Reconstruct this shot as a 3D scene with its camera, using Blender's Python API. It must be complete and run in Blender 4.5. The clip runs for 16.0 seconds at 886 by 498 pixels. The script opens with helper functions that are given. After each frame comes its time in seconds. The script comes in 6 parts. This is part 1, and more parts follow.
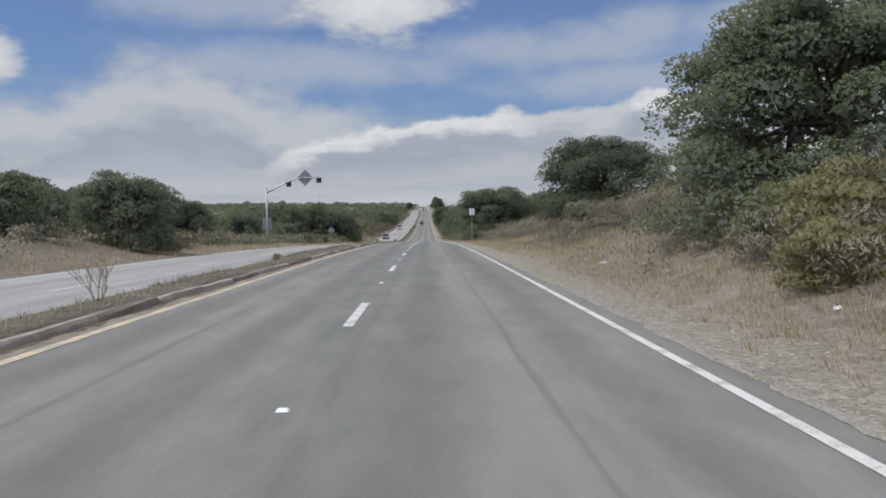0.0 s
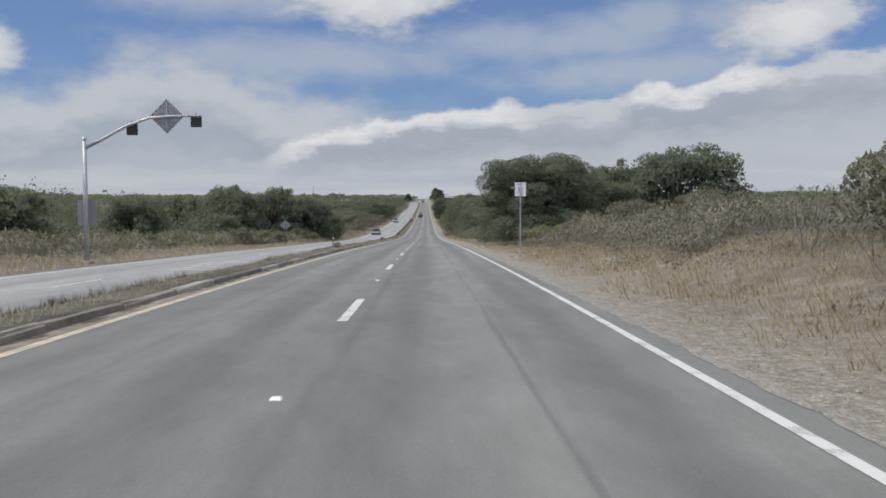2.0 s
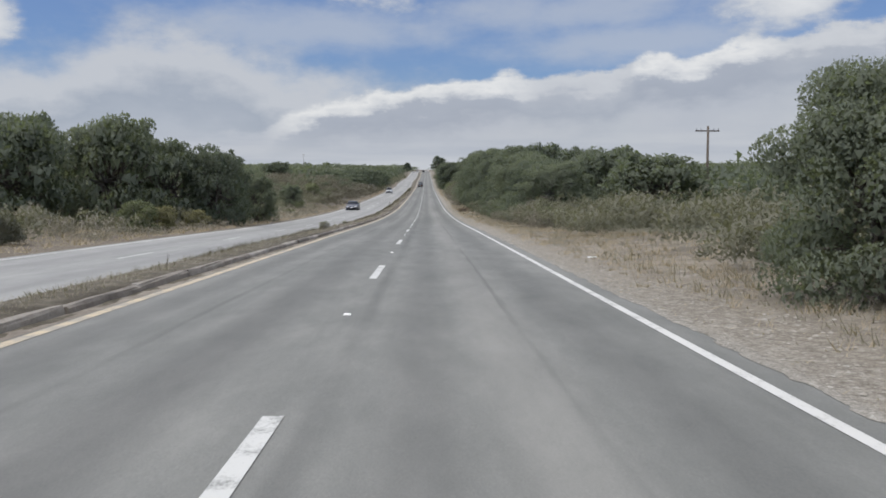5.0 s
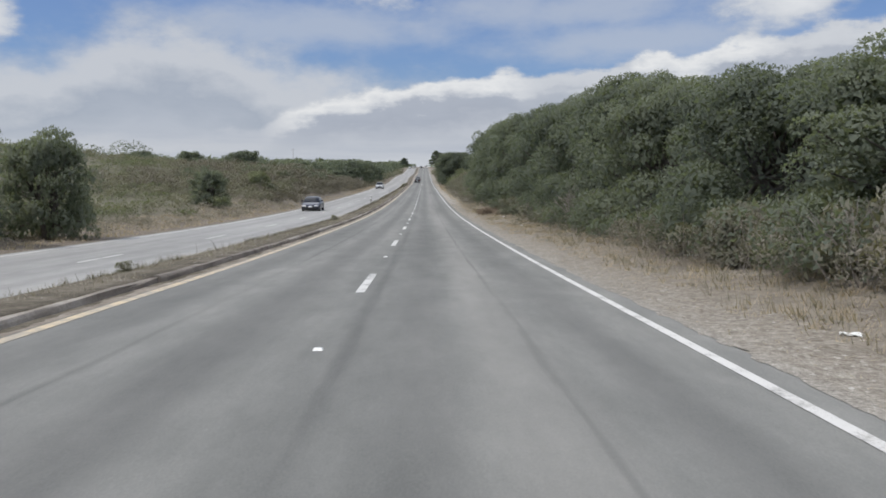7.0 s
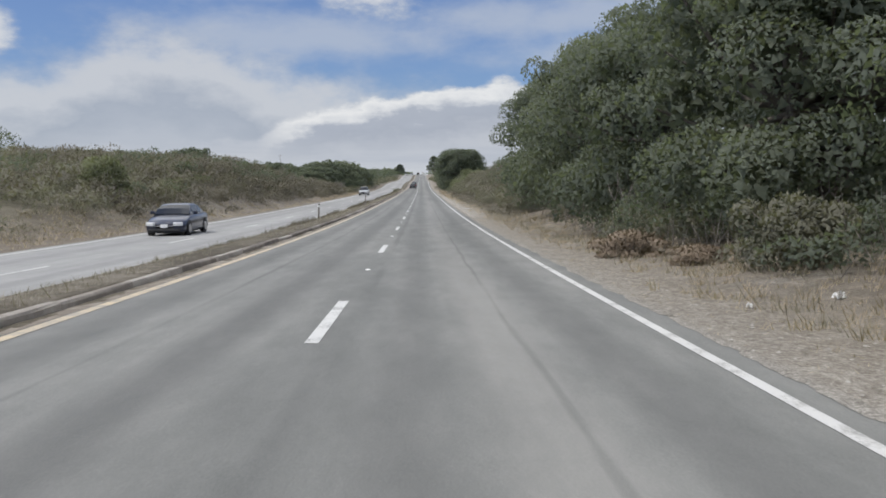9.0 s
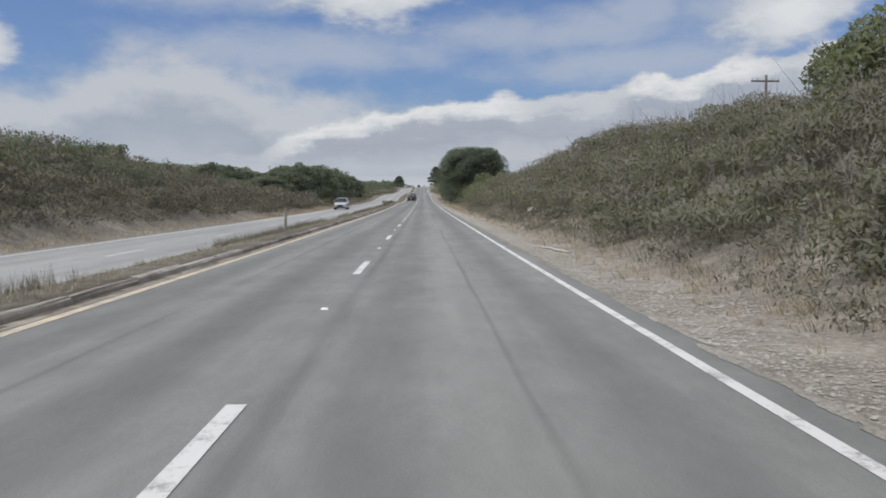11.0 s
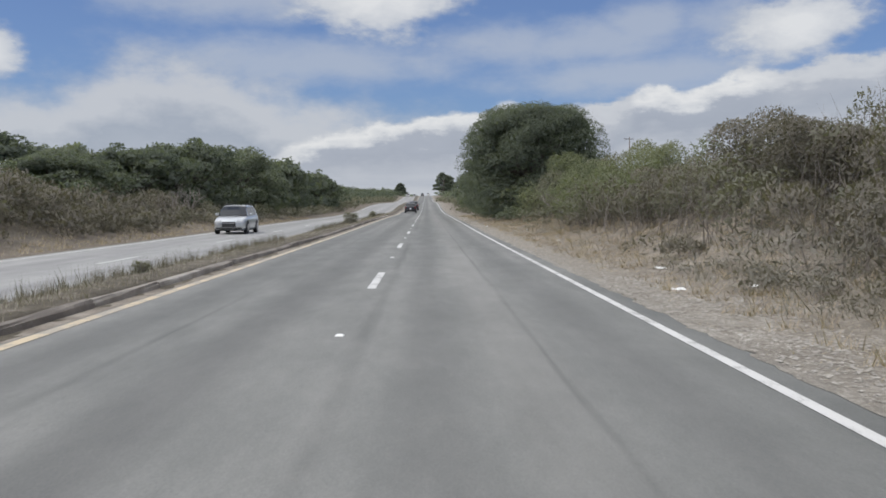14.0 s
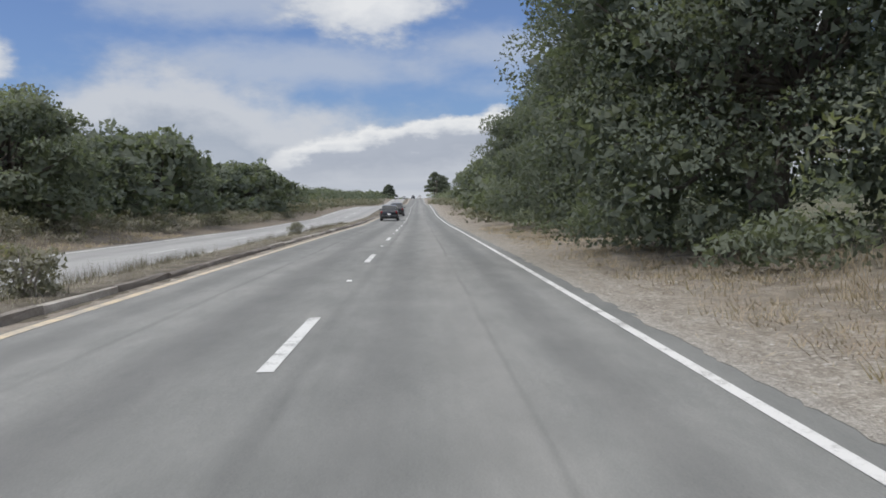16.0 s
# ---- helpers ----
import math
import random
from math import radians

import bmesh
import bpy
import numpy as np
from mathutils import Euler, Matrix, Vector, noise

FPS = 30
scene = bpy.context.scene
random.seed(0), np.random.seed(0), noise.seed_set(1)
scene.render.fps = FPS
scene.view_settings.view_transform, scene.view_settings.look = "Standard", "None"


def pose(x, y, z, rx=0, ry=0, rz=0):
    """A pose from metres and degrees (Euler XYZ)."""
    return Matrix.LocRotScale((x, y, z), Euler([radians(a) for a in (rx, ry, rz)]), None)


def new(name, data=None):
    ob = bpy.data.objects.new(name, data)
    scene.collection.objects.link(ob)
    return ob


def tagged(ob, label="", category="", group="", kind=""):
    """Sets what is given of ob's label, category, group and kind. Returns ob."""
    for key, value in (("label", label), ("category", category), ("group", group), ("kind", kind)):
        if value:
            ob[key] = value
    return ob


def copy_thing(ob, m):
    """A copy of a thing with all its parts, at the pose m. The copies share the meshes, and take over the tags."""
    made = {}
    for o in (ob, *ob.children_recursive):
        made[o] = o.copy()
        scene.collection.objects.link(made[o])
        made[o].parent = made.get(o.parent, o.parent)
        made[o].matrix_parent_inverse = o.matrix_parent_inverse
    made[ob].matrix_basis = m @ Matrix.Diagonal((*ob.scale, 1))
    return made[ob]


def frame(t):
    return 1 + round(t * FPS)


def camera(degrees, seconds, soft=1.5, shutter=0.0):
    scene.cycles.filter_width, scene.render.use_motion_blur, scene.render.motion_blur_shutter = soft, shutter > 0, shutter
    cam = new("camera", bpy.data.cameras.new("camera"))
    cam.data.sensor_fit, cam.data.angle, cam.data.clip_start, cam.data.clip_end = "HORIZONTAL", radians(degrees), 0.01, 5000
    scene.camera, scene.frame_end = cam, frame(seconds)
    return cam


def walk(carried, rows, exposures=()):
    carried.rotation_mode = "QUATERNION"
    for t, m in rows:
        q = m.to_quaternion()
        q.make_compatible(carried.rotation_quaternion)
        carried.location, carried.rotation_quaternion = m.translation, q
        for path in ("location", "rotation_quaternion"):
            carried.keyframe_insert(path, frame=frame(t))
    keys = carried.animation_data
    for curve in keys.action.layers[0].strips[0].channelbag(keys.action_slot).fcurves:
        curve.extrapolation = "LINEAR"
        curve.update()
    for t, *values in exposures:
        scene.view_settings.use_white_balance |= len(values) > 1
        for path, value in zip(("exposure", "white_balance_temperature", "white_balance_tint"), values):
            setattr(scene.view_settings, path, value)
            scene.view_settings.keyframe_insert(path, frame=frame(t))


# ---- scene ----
# Two-lane carriageway of a divided country highway; y runs along the road, x to the right,
# x = 0 is the broken lane line of the near carriageway.
DEG = 52.5
EYE = 1.375
cam = camera(DEG, 16.0, soft=1.7, shutter=0.03)

# the road's level along y, every 20 m from -40
LEVEL_Y0, LEVEL_DY = -40.0, 20.0
LEVEL = (0.70, 0.34, 0.01, -0.31, -0.66, -1.09, -1.63, -2.24, -2.91, -3.56, -4.22, -4.90, -5.46, -5.91, -6.23, -6.42,
         -6.52, -6.57, -6.61, -6.63, -6.63, -6.60, -6.52, -6.46, -6.42, -6.39, -6.20, -6.00, -5.47, -4.95, -4.60,
         -4.25, -4.12, -4.00, -3.88, -3.75, -3.55, -3.35, -3.03, -2.70, -2.20, -1.70, -1.10, -0.50, 0.05, 0.60, 0.90,
         1.20, 1.33, 1.47, 1.60, 1.70)


def road_z(y):
    """The level of the near carriageway at y, smooth between the rows."""
    y = np.asarray(y, float)
    z = np.array(LEVEL)
    u = np.clip((y - LEVEL_Y0) / LEVEL_DY, 0.0, len(z) - 1.0001)
    i = u.astype(int)
    f = u - i
    a, b = z[np.maximum(i - 1, 0)], z[i]
    c, d = z[np.minimum(i + 1, len(z) - 1)], z[np.minimum(i + 2, len(z) - 1)]
    r = 0.5 * (2 * b + (c - a) * f + (2 * a - 5 * b + 4 * c - d) * f * f + (3 * b - a - 3 * c + d) * f ** 3)
    r = np.where(y < LEVEL_Y0, z[0] - (y - LEVEL_Y0) * 0.018, r)
    return r


# seconds, x, y, turn to the right, tilt, lean
DRIVE = (
    (0.0, 1.08, -0.95, 1.04, -2.48, -0.43),
    (0.5, 1.09, 9.83, 1.10, -2.52, -0.24),
    (1.0, 1.18, 20.66, 0.93, -2.80, -0.36),
    (1.5, 1.22, 31.70, 0.93, -2.80, -0.33),
    (2.0, 1.17, 42.65, 1.08, -2.94, -0.23),
    (2.5, 1.09, 53.75, 1.17, -3.14, -0.12),
    (3.0, 1.10, 65.12, 1.01, -3.32, -0.33),
    (3.5, 1.02, 76.68, 1.01, -3.73, 0.15),
    (4.0, 0.95, 88.24, 1.02, -4.18, 0.08),
    (6.5, 1.14, 146.44, 1.02, -4.92, -0.53),
    (7.0, 1.01, 158.24, 1.16, -4.85, -0.07),
    (7.5, 1.03, 170.26, 1.02, -4.75, -0.26),
    (8.0, 0.99, 182.47, 1.24, -4.71, -0.21),
    (8.5, 1.03, 194.79, 1.33, -4.48, -0.19),
    (9.0, 1.10, 207.27, 1.30, -4.29, -0.54),
    (11.5, 1.31, 269.91, 1.22, -3.22, -0.63),
    (12.0, 1.23, 282.44, 1.09, -3.06, -0.52),
    (12.5, 1.17, 295.09, 0.71, -2.81, -0.54),
    (13.0, 0.95, 307.56, 0.86, -2.72, -0.20),
    (13.5, 0.85, 320.05, 0.92, -2.69, 0.14),
    (14.0, 0.94, 332.60, 1.02, -2.73, -0.20),
    (14.5, 1.06, 345.34, 1.18, -2.65, -0.48),
    (15.0, 1.20, 358.27, 1.32, -2.60, -0.37),
    (15.5, 1.28, 371.24, 1.41, -2.50, -0.68),
    (16.0, 1.30, 384.08, 1.52, -2.53, -0.66),
)
walk(cam, [(t, pose(x, y, float(road_z(y)) + EYE, 90 + tilt, 0, -turn) @ pose(0, 0, 0, 0, 0, lean))
           for t, x, y, turn, tilt, lean in DRIVE], exposures=((0.0, -0.04), (4.0, 0.04), (7.0, 0.10), (9.0, 0.12), (11.5, 0.0), (13.0, 0.0), (15.0, 0.12), (16.0, 0.14)))

# ---- light ----
SUN_DIR = Vector((-0.48, -0.16, 0.86)).normalized()      # towards the sun
sun = new("sun", bpy.data.lights.new("sun", "SUN"))
sun.data.energy, sun.data.angle, sun.data.color = 2.0, radians(0.6), (1.0, 0.95, 0.87)
sun.rotation_mode = "QUATERNION"
sun.rotation_quaternion = SUN_DIR.to_track_quat("Z", "Y")
sun.location = (0, 100, 60)


class Nodes:
    """Short hand for building a node tree."""

    def __init__(self, tree):
        self.tree = tree
        tree.nodes.clear()

    def add(self, kind, ins=(), **props):
        n = self.tree.nodes.new(kind)
        for k, v in props.items():
            setattr(n, k, v)
        for k, v in dict(ins).items():
            s = n.inputs[k]
            if isinstance(v, bpy.types.NodeSocket):
                self.tree.links.new(v, s)
            else:
                s.default_value = v
        return n

    def math(self, op, a, b=0.0, c=0.0):
        return self.add("ShaderNodeMath", {0: a, 1: b, 2: c}, operation=op).outputs[0]

    def ramp(self, fac, stops, interp="LINEAR"):
        n = self.add("ShaderNodeValToRGB", {0: fac})
        n.color_ramp.interpolation = interp
        e = n.color_ramp.elements
        while len(e) < len(stops):
            e.new(0.5)
        for el, (p, c) in zip(e, stops):
            el.position = p
            el.color = (*c, 1) if len(c) == 3 else c
        return n.outputs[0]

    def mix(self, fac, a, b, blend="MIX"):
        n = self.add("ShaderNodeMix", {0: fac, 6: a, 7: b}, data_type="RGBA", blend_type=blend)
        return n.outputs[2]

    def noise(self, vec, scale, detail=4.0, rough=0.55, out=0):
        return self.add("ShaderNodeTexNoise", {"Vector": vec, "Scale": scale, "Detail": detail, "Roughness": rough}).outputs[out]


def build_world():
    w = bpy.data.worlds.new("sky")
    scene.world = w
    w.use_nodes = True
    n = Nodes(w.node_tree)
    sky = n.add("ShaderNodeTexSky", sky_type="NISHITA", sun_disc=False, sun_elevation=math.asin(SUN_DIR.z),
                sun_rotation=math.atan2(SUN_DIR.x, SUN_DIR.y), altitude=100.0, air_density=1.0, dust_density=0.6, ozone_density=1.5)
    blue = n.mix(1.0, sky.outputs[0], (SKY_GAIN * 0.72, SKY_GAIN * 0.93, SKY_GAIN * 1.36, 1), "MULTIPLY")
    xyz = n.add("ShaderNodeSeparateXYZ", {0: n.add("ShaderNodeTexCoord").outputs["Generated"]})
    x, y, z = xyz.outputs
    az = n.math("MULTIPLY", n.math("ARCTAN2", x, y), 57.2958)
    el = n.math("MULTIPLY", n.math("ARCSINE", z), 57.2958)
    flat = n.add("ShaderNodeCombineXYZ", {0: n.math("MULTIPLY", az, 0.045), 1: n.math("MULTIPLY", el, 0.13), 2: 0.0}).outputs[0]
    fine = n.add("ShaderNodeCombineXYZ", {0: n.math("MULTIPLY", az, 0.10), 1: n.math("MULTIPLY", el, 0.2), 2: 3.0}).outputs[0]
    billow = n.noise(fine, 3.6, 8.0, 0.60)
    sheet = n.noise(flat, 2.2, 6.0, 0.55)
    wob = n.math("SUBTRACT", billow, 0.5)
    big = n.math("SUBTRACT", sheet, 0.5)

    def puff(a, e, ra, re, lean=0.0):
        """1 in the middle of a cloud, 0 at its rim, falling on outside."""
        da = n.math("DIVIDE", n.math("SUBTRACT", az, a), ra)
        mid = n.math("ADD", e, n.math("MULTIPLY", n.math("SUBTRACT", az, a), lean))
        de = n.math("DIVIDE", n.math("SUBTRACT", el, mid), re)
        r = n.math("ADD", n.math("MULTIPLY", da, da), n.math("MULTIPLY", de, de))
        return n.math("SUBTRACT", 1.0, n.math("SQRT", r))

    def union(vals):
        out = vals[0]
        for v in vals[1:]:
            out = n.math("SMOOTH_MAX", out, v, 0.15)
        return out

    def line(points):
        """The height of a cloud's upper edge against the bearing, both in degrees."""
        u = n.math("DIVIDE", n.math("ADD", az, 40.0), 80.0)
        g = n.ramp(u, [((a + 40.0) / 80.0, (e / 14.0,) * 3) for a, e in points])
        return n.math("MULTIPLY", g, 14.0)

    def step(v, lo, hi, a=0.0, b=1.0):
        return n.add("ShaderNodeMapRange", {0: v, 1: lo, 2: hi, 3: a, 4: b}, interpolation_type="SMOOTHSTEP").outputs[0]

    streak = n.noise(n.add("ShaderNodeCombineXYZ", {0: n.math("MULTIPLY", az, 0.03), 1: n.math("MULTIPLY", el, 0.42), 2: 7.0}).outputs[0], 2.4, 6.0, 0.6)
    lobes = n.noise(n.add("ShaderNodeCombineXYZ", {0: n.math("MULTIPLY", az, 0.16), 1: n.math("MULTIPLY", el, 0.30), 2: 11.0}).outputs[0], 2.0, 5.0, 0.55)
    lob = n.math("SUBTRACT", lobes, 0.5)
    # thin high veil, thicker in some parts than in others
    thin = union([puff(9.0, 10.0, 10.0, 1.7), puff(-7.0, 9.0, 13.0, 1.8), puff(13.5, 11.0, 3.2, 1.6), puff(19.0, 11.0, 4.0, 1.6), puff(-11.0, 12.6, 9.0, 1.6), puff(14.0, 8.0, 12.0, 1.8)])
    thin = n.math("ADD", thin, n.math("ADD", n.math("MULTIPLY", big, 1.5), n.math("MULTIPLY", wob, 1.1)))
    c = n.mix(step(thin, -0.35, 0.9, 0.10, 0.72), blue, (0.45, 0.495, 0.575, 1))
    # broad soft bank of cloud on one side, with a darker flat foot
    d = n.math("SUBTRACT", line(((-40, 6.5), (-28, 7.0), (-22, 7.8), (-18.5, 9.6), (-15.5, 9.9), (-12, 8.9), (-8.5, 7.6), (-3, 6.6), (5, 5.6), (12, 3.0), (40, 3.0))), el)
    d = n.math("ADD", d, n.math("ADD", n.math("MULTIPLY", lob, 3.4), n.math("MULTIPLY", wob, 2.2)))
    soft = n.ramp(n.math("DIVIDE", d, 7.0), ((0.0, (0.40, 0.445, 0.52)), (0.25, (0.525, 0.548, 0.59)), (0.45, (0.52, 0.545, 0.59)), (0.68, (0.365, 0.405, 0.475)), (1.0, (0.43, 0.465, 0.53))))
    c = n.mix(step(d, -0.7, 2.6, 0.0, 0.95), c, soft)
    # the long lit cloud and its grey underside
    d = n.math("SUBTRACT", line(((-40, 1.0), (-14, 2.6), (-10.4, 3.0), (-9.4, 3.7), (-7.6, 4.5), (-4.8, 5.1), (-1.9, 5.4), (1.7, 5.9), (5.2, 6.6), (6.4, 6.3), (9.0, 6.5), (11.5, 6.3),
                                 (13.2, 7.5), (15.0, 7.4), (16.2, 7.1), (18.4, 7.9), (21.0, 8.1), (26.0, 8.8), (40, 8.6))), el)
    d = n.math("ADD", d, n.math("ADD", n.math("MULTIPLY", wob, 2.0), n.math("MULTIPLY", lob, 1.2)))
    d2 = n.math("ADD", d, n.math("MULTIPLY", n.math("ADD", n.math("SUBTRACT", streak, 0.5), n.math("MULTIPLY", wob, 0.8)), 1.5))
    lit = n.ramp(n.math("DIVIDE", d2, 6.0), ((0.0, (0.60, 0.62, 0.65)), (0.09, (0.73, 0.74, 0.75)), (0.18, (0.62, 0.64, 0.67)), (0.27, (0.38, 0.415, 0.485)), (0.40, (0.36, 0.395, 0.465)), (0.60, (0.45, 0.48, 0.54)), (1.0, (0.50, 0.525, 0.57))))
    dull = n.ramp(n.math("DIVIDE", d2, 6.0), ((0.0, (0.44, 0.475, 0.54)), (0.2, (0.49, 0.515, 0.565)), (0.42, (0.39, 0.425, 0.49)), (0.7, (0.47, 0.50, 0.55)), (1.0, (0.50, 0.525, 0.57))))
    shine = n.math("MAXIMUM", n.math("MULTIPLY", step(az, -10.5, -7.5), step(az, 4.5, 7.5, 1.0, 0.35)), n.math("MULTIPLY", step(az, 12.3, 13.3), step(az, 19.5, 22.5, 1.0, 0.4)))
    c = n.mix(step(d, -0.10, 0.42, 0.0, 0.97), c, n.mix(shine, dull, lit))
    # single heaps
    heap = union([puff(-3.0, 13.1, 5.4, 2.7), puff(22.2, 10.4, 4.2, 2.1, 0.16), puff(-25.5, 8.9, 1.9, 1.5)])
    heap_raw = n.math("ADD", heap, n.math("ADD", n.math("MULTIPLY", wob, 1.3), n.math("MULTIPLY", lob, 0.8)))
    white = n.ramp(heap_raw, ((0.0, (0.46, 0.495, 0.555)), (0.3, (0.57, 0.595, 0.635)), (0.85, (0.73, 0.74, 0.75))))
    c = n.mix(step(heap_raw, -0.22, 0.42, 0.0, 0.92), c, white)
    # layered haze over the horizon
    low = n.math("ADD", el, n.math("MULTIPLY", n.math("SUBTRACT", streak, 0.5), 2.6))
    c = n.mix(step(low, 0.4, 3.6, 0.9, 0.0), c, n.ramp(streak, ((0.35, (0.43, 0.465, 0.53)), (0.65, (0.54, 0.565, 0.605)))))
    # far round and overhead: broken cloud out of view, brightened to fill the shade
    tall = n.add("ShaderNodeMapRange", {0: el, 1: 14.0, 2: 26.0, 3: 0.0, 4: 1.0}).outputs[0]
    over = n.noise(n.add("ShaderNodeTexCoord").outputs["Generated"], 2.6, 6.0, 0.55)
    over = n.math("MULTIPLY", tall, n.add("ShaderNodeMapRange", {0: over, 1: 0.38, 2: 0.58, 3: 0.0, 4: 0.95}).outputs[0])
    c = n.mix(over, c, (1.62, 1.65, 1.71, 1))
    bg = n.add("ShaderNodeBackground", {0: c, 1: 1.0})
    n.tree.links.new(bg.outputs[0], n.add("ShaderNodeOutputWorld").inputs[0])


SKY_GAIN = 0.066
build_world()


# ---- materials ----
def material(name):
    m = bpy.data.materials.new(name)
    m.use_nodes = True
    return m, Nodes(m.node_tree)


def finish(n, shader, bump=None):
    n.tree.links.new(shader.outputs[0], n.add("ShaderNodeOutputMaterial").inputs[0])


def surface(name, stops, scale, fine=None, rough=0.8, metal=0.0, bump=0.0, spec=0.5, coat=0.0, per_object=0.0, stretch=(1, 1, 1)):
    """A plain material: two sizes of mottling over the given colours, and fine relief."""
    m, n = material(name)
    pos = n.add("ShaderNodeTexCoord").outputs["Object"]
    pos = n.add("ShaderNodeVectorMath", {0: pos, 1: stretch}, operation="MULTIPLY").outputs[0]
    a = n.noise(pos, scale, 5.0, 0.6)
    fine = fine or scale * 14
    b = n.noise(pos, fine, 3.0, 0.6)
    f = n.math("ADD", n.math("MULTIPLY", a, 0.65), n.math("MULTIPLY", b, 0.35))
    if per_object:
        r = n.add("ShaderNodeObjectInfo").outputs["Random"]
        f = n.math("ADD", f, n.math("MULTIPLY", n.math("SUBTRACT", r, 0.5), per_object))
    k = len(stops) - 1
    col = n.ramp(f, [(0.28 + 0.44 * i / max(k, 1), c) for i, c in enumerate(stops)])
    ins = {"Base Color": col, "Roughness": rough, "Metallic": metal, "Specular IOR Level": spec, "Coat Weight": coat}
    if bump:
        ins["Normal"] = n.add("ShaderNodeBump", {"Height": b, "Strength": bump, "Distance": 0.02}).outputs[0]
    finish(n, n.add("ShaderNodeBsdfPrincipled", ins))
    return m


def leafy(name, stops, through_light=0.32, rough=0.68):
    """Leaves: colour varies from leaf to leaf and from plant to plant."""
    m, n = material(name)
    isl = n.add("ShaderNodeNewGeometry").outputs["Random Per Island"]
    pos = n.add("ShaderNodeTexCoord").outputs["Object"]
    patch = n.noise(pos, 0.7, 4.0, 0.6)
    r = n.add("ShaderNodeObjectInfo").outputs["Random"]
    fine = n.noise(pos, 7.0, 4.0, 0.7)
    f = n.math("ADD", n.math("MULTIPLY", isl, 0.14), n.math("ADD", n.math("MULTIPLY", patch, 0.60), n.math("ADD", n.math("MULTIPLY", fine, 0.18), n.math("MULTIPLY", r, 0.30))))
    k = len(stops) - 1
    col = n.ramp(f, [(0.15 + 0.85 * i / max(k, 1), c) for i, c in enumerate(stops)])
    p = n.add("ShaderNodeBsdfPrincipled", {"Base Color": col, "Roughness": rough, "Specular IOR Level": 0.18})
    t = n.add("ShaderNodeBsdfTranslucent", {0: n.mix(1.0, col, (1.15, 1.2, 0.7, 1), "MULTIPLY")})
    finish(n, n.add("ShaderNodeMixShader", {0: through_light, 1: p.outputs[0], 2: t.outputs[0]}))
    return m


def asphalt(name, tones, wheel_x, seams=()):
    """Worn asphalt: stone grain, blotches, long wheel tracks and a tarred seam."""
    m, n = material(name)
    pos = n.add("ShaderNodeTexCoord").outputs["Object"]
    sep = n.add("ShaderNodeSeparateXYZ", {0: pos})
    longp = n.add("ShaderNodeVectorMath", {0: pos, 1: (1.0, 0.045, 1.0)}, operation="MULTIPLY").outputs[0]
    blot = n.noise(longp, 0.55, 5.0, 0.6)
    patch = n.noise(n.add("ShaderNodeVectorMath", {0: pos, 1: (1.0, 0.3, 1.0)}, operation="MULTIPLY").outputs[0], 1.7, 6.0, 0.68)
    grain = n.noise(pos, 60.0, 2.0, 0.7)
    f = n.math("ADD", n.math("MULTIPLY", blot, 0.42), n.math("ADD", n.math("MULTIPLY", patch, 0.32), n.math("MULTIPLY", grain, 0.26)))
    col = n.ramp(f, ((0.37, tones[0]), (0.5, tones[1]), (0.63, tones[2])))
    wob = n.math("MULTIPLY", n.math("SUBTRACT", n.noise(longp, 1.2, 3.0), 0.5), 0.35)
    xx = n.math("ADD", sep.outputs[0], wob)
    for cx, half, dark in wheel_x:
        d = n.math("DIVIDE", n.math("ABSOLUTE", n.math("SUBTRACT", xx, cx)), half)
        k = n.math("MULTIPLY", n.add("ShaderNodeMapRange", {0: d, 1: 0.3, 2: 1.0, 3: 1.0, 4: 0.0}).outputs[0], n.math("MULTIPLY", blot, abs(dark) * 2))
        col = n.mix(k, col, (0.045, 0.045, 0.046, 1) if dark > 0 else (0.30, 0.29, 0.27, 1))
    for seam_x, wide in seams:
        jag = n.math("ADD", sep.outputs[0], n.math("MULTIPLY", n.math("SUBTRACT", n.noise(longp, 6.0, 4.0), 0.5), 0.16))
        d = n.math("ABSOLUTE", n.math("SUBTRACT", jag, seam_x))
        k = n.math("MULTIPLY", n.add("ShaderNodeMapRange", {0: d, 1: wide * 0.2, 2: wide, 3: 0.30, 4: 0.0}).outputs[0],
                   n.add("ShaderNodeMapRange", {0: n.noise(longp, 2.0, 3.0), 1: 0.35, 2: 0.6, 3: 0.1, 4: 1.0}).outputs[0])
        col = n.mix(k, col, (0.03, 0.03, 0.031, 1))
    bump = n.add("ShaderNodeBump", {"Height": grain, "Strength": 0.35, "Distance": 0.01}).outputs[0]
    finish(n, n.add("ShaderNodeBsdfPrincipled", {"Base Color": col, "Roughness": 0.86, "Specular IOR Level": 0.35, "Normal": bump}))
    return m


def worn_paint(name, paint, under, wear):
    """Road paint worn through to the asphalt in flecks."""
    m, n = material(name)
    pos = n.add("ShaderNodeTexCoord").outputs["Object"]
    a, b = n.noise(pos, 2.2, 4.0, 0.6), n.noise(pos, 34.0, 3.0, 0.7)
    f = n.math("ADD", n.math("MULTIPLY", a, 0.6), n.math("MULTIPLY", b, 0.4))
    k = n.add("ShaderNodeMapRange", {0: f, 1: wear - 0.05, 2: wear + 0.07, 3: 1.0, 4: 0.0}).outputs[0]
    col = n.mix(k, paint, under)
    finish(n, n.add("ShaderNodeBsdfPrincipled", {"Base Color": col, "Roughness": 0.7}))
    return m


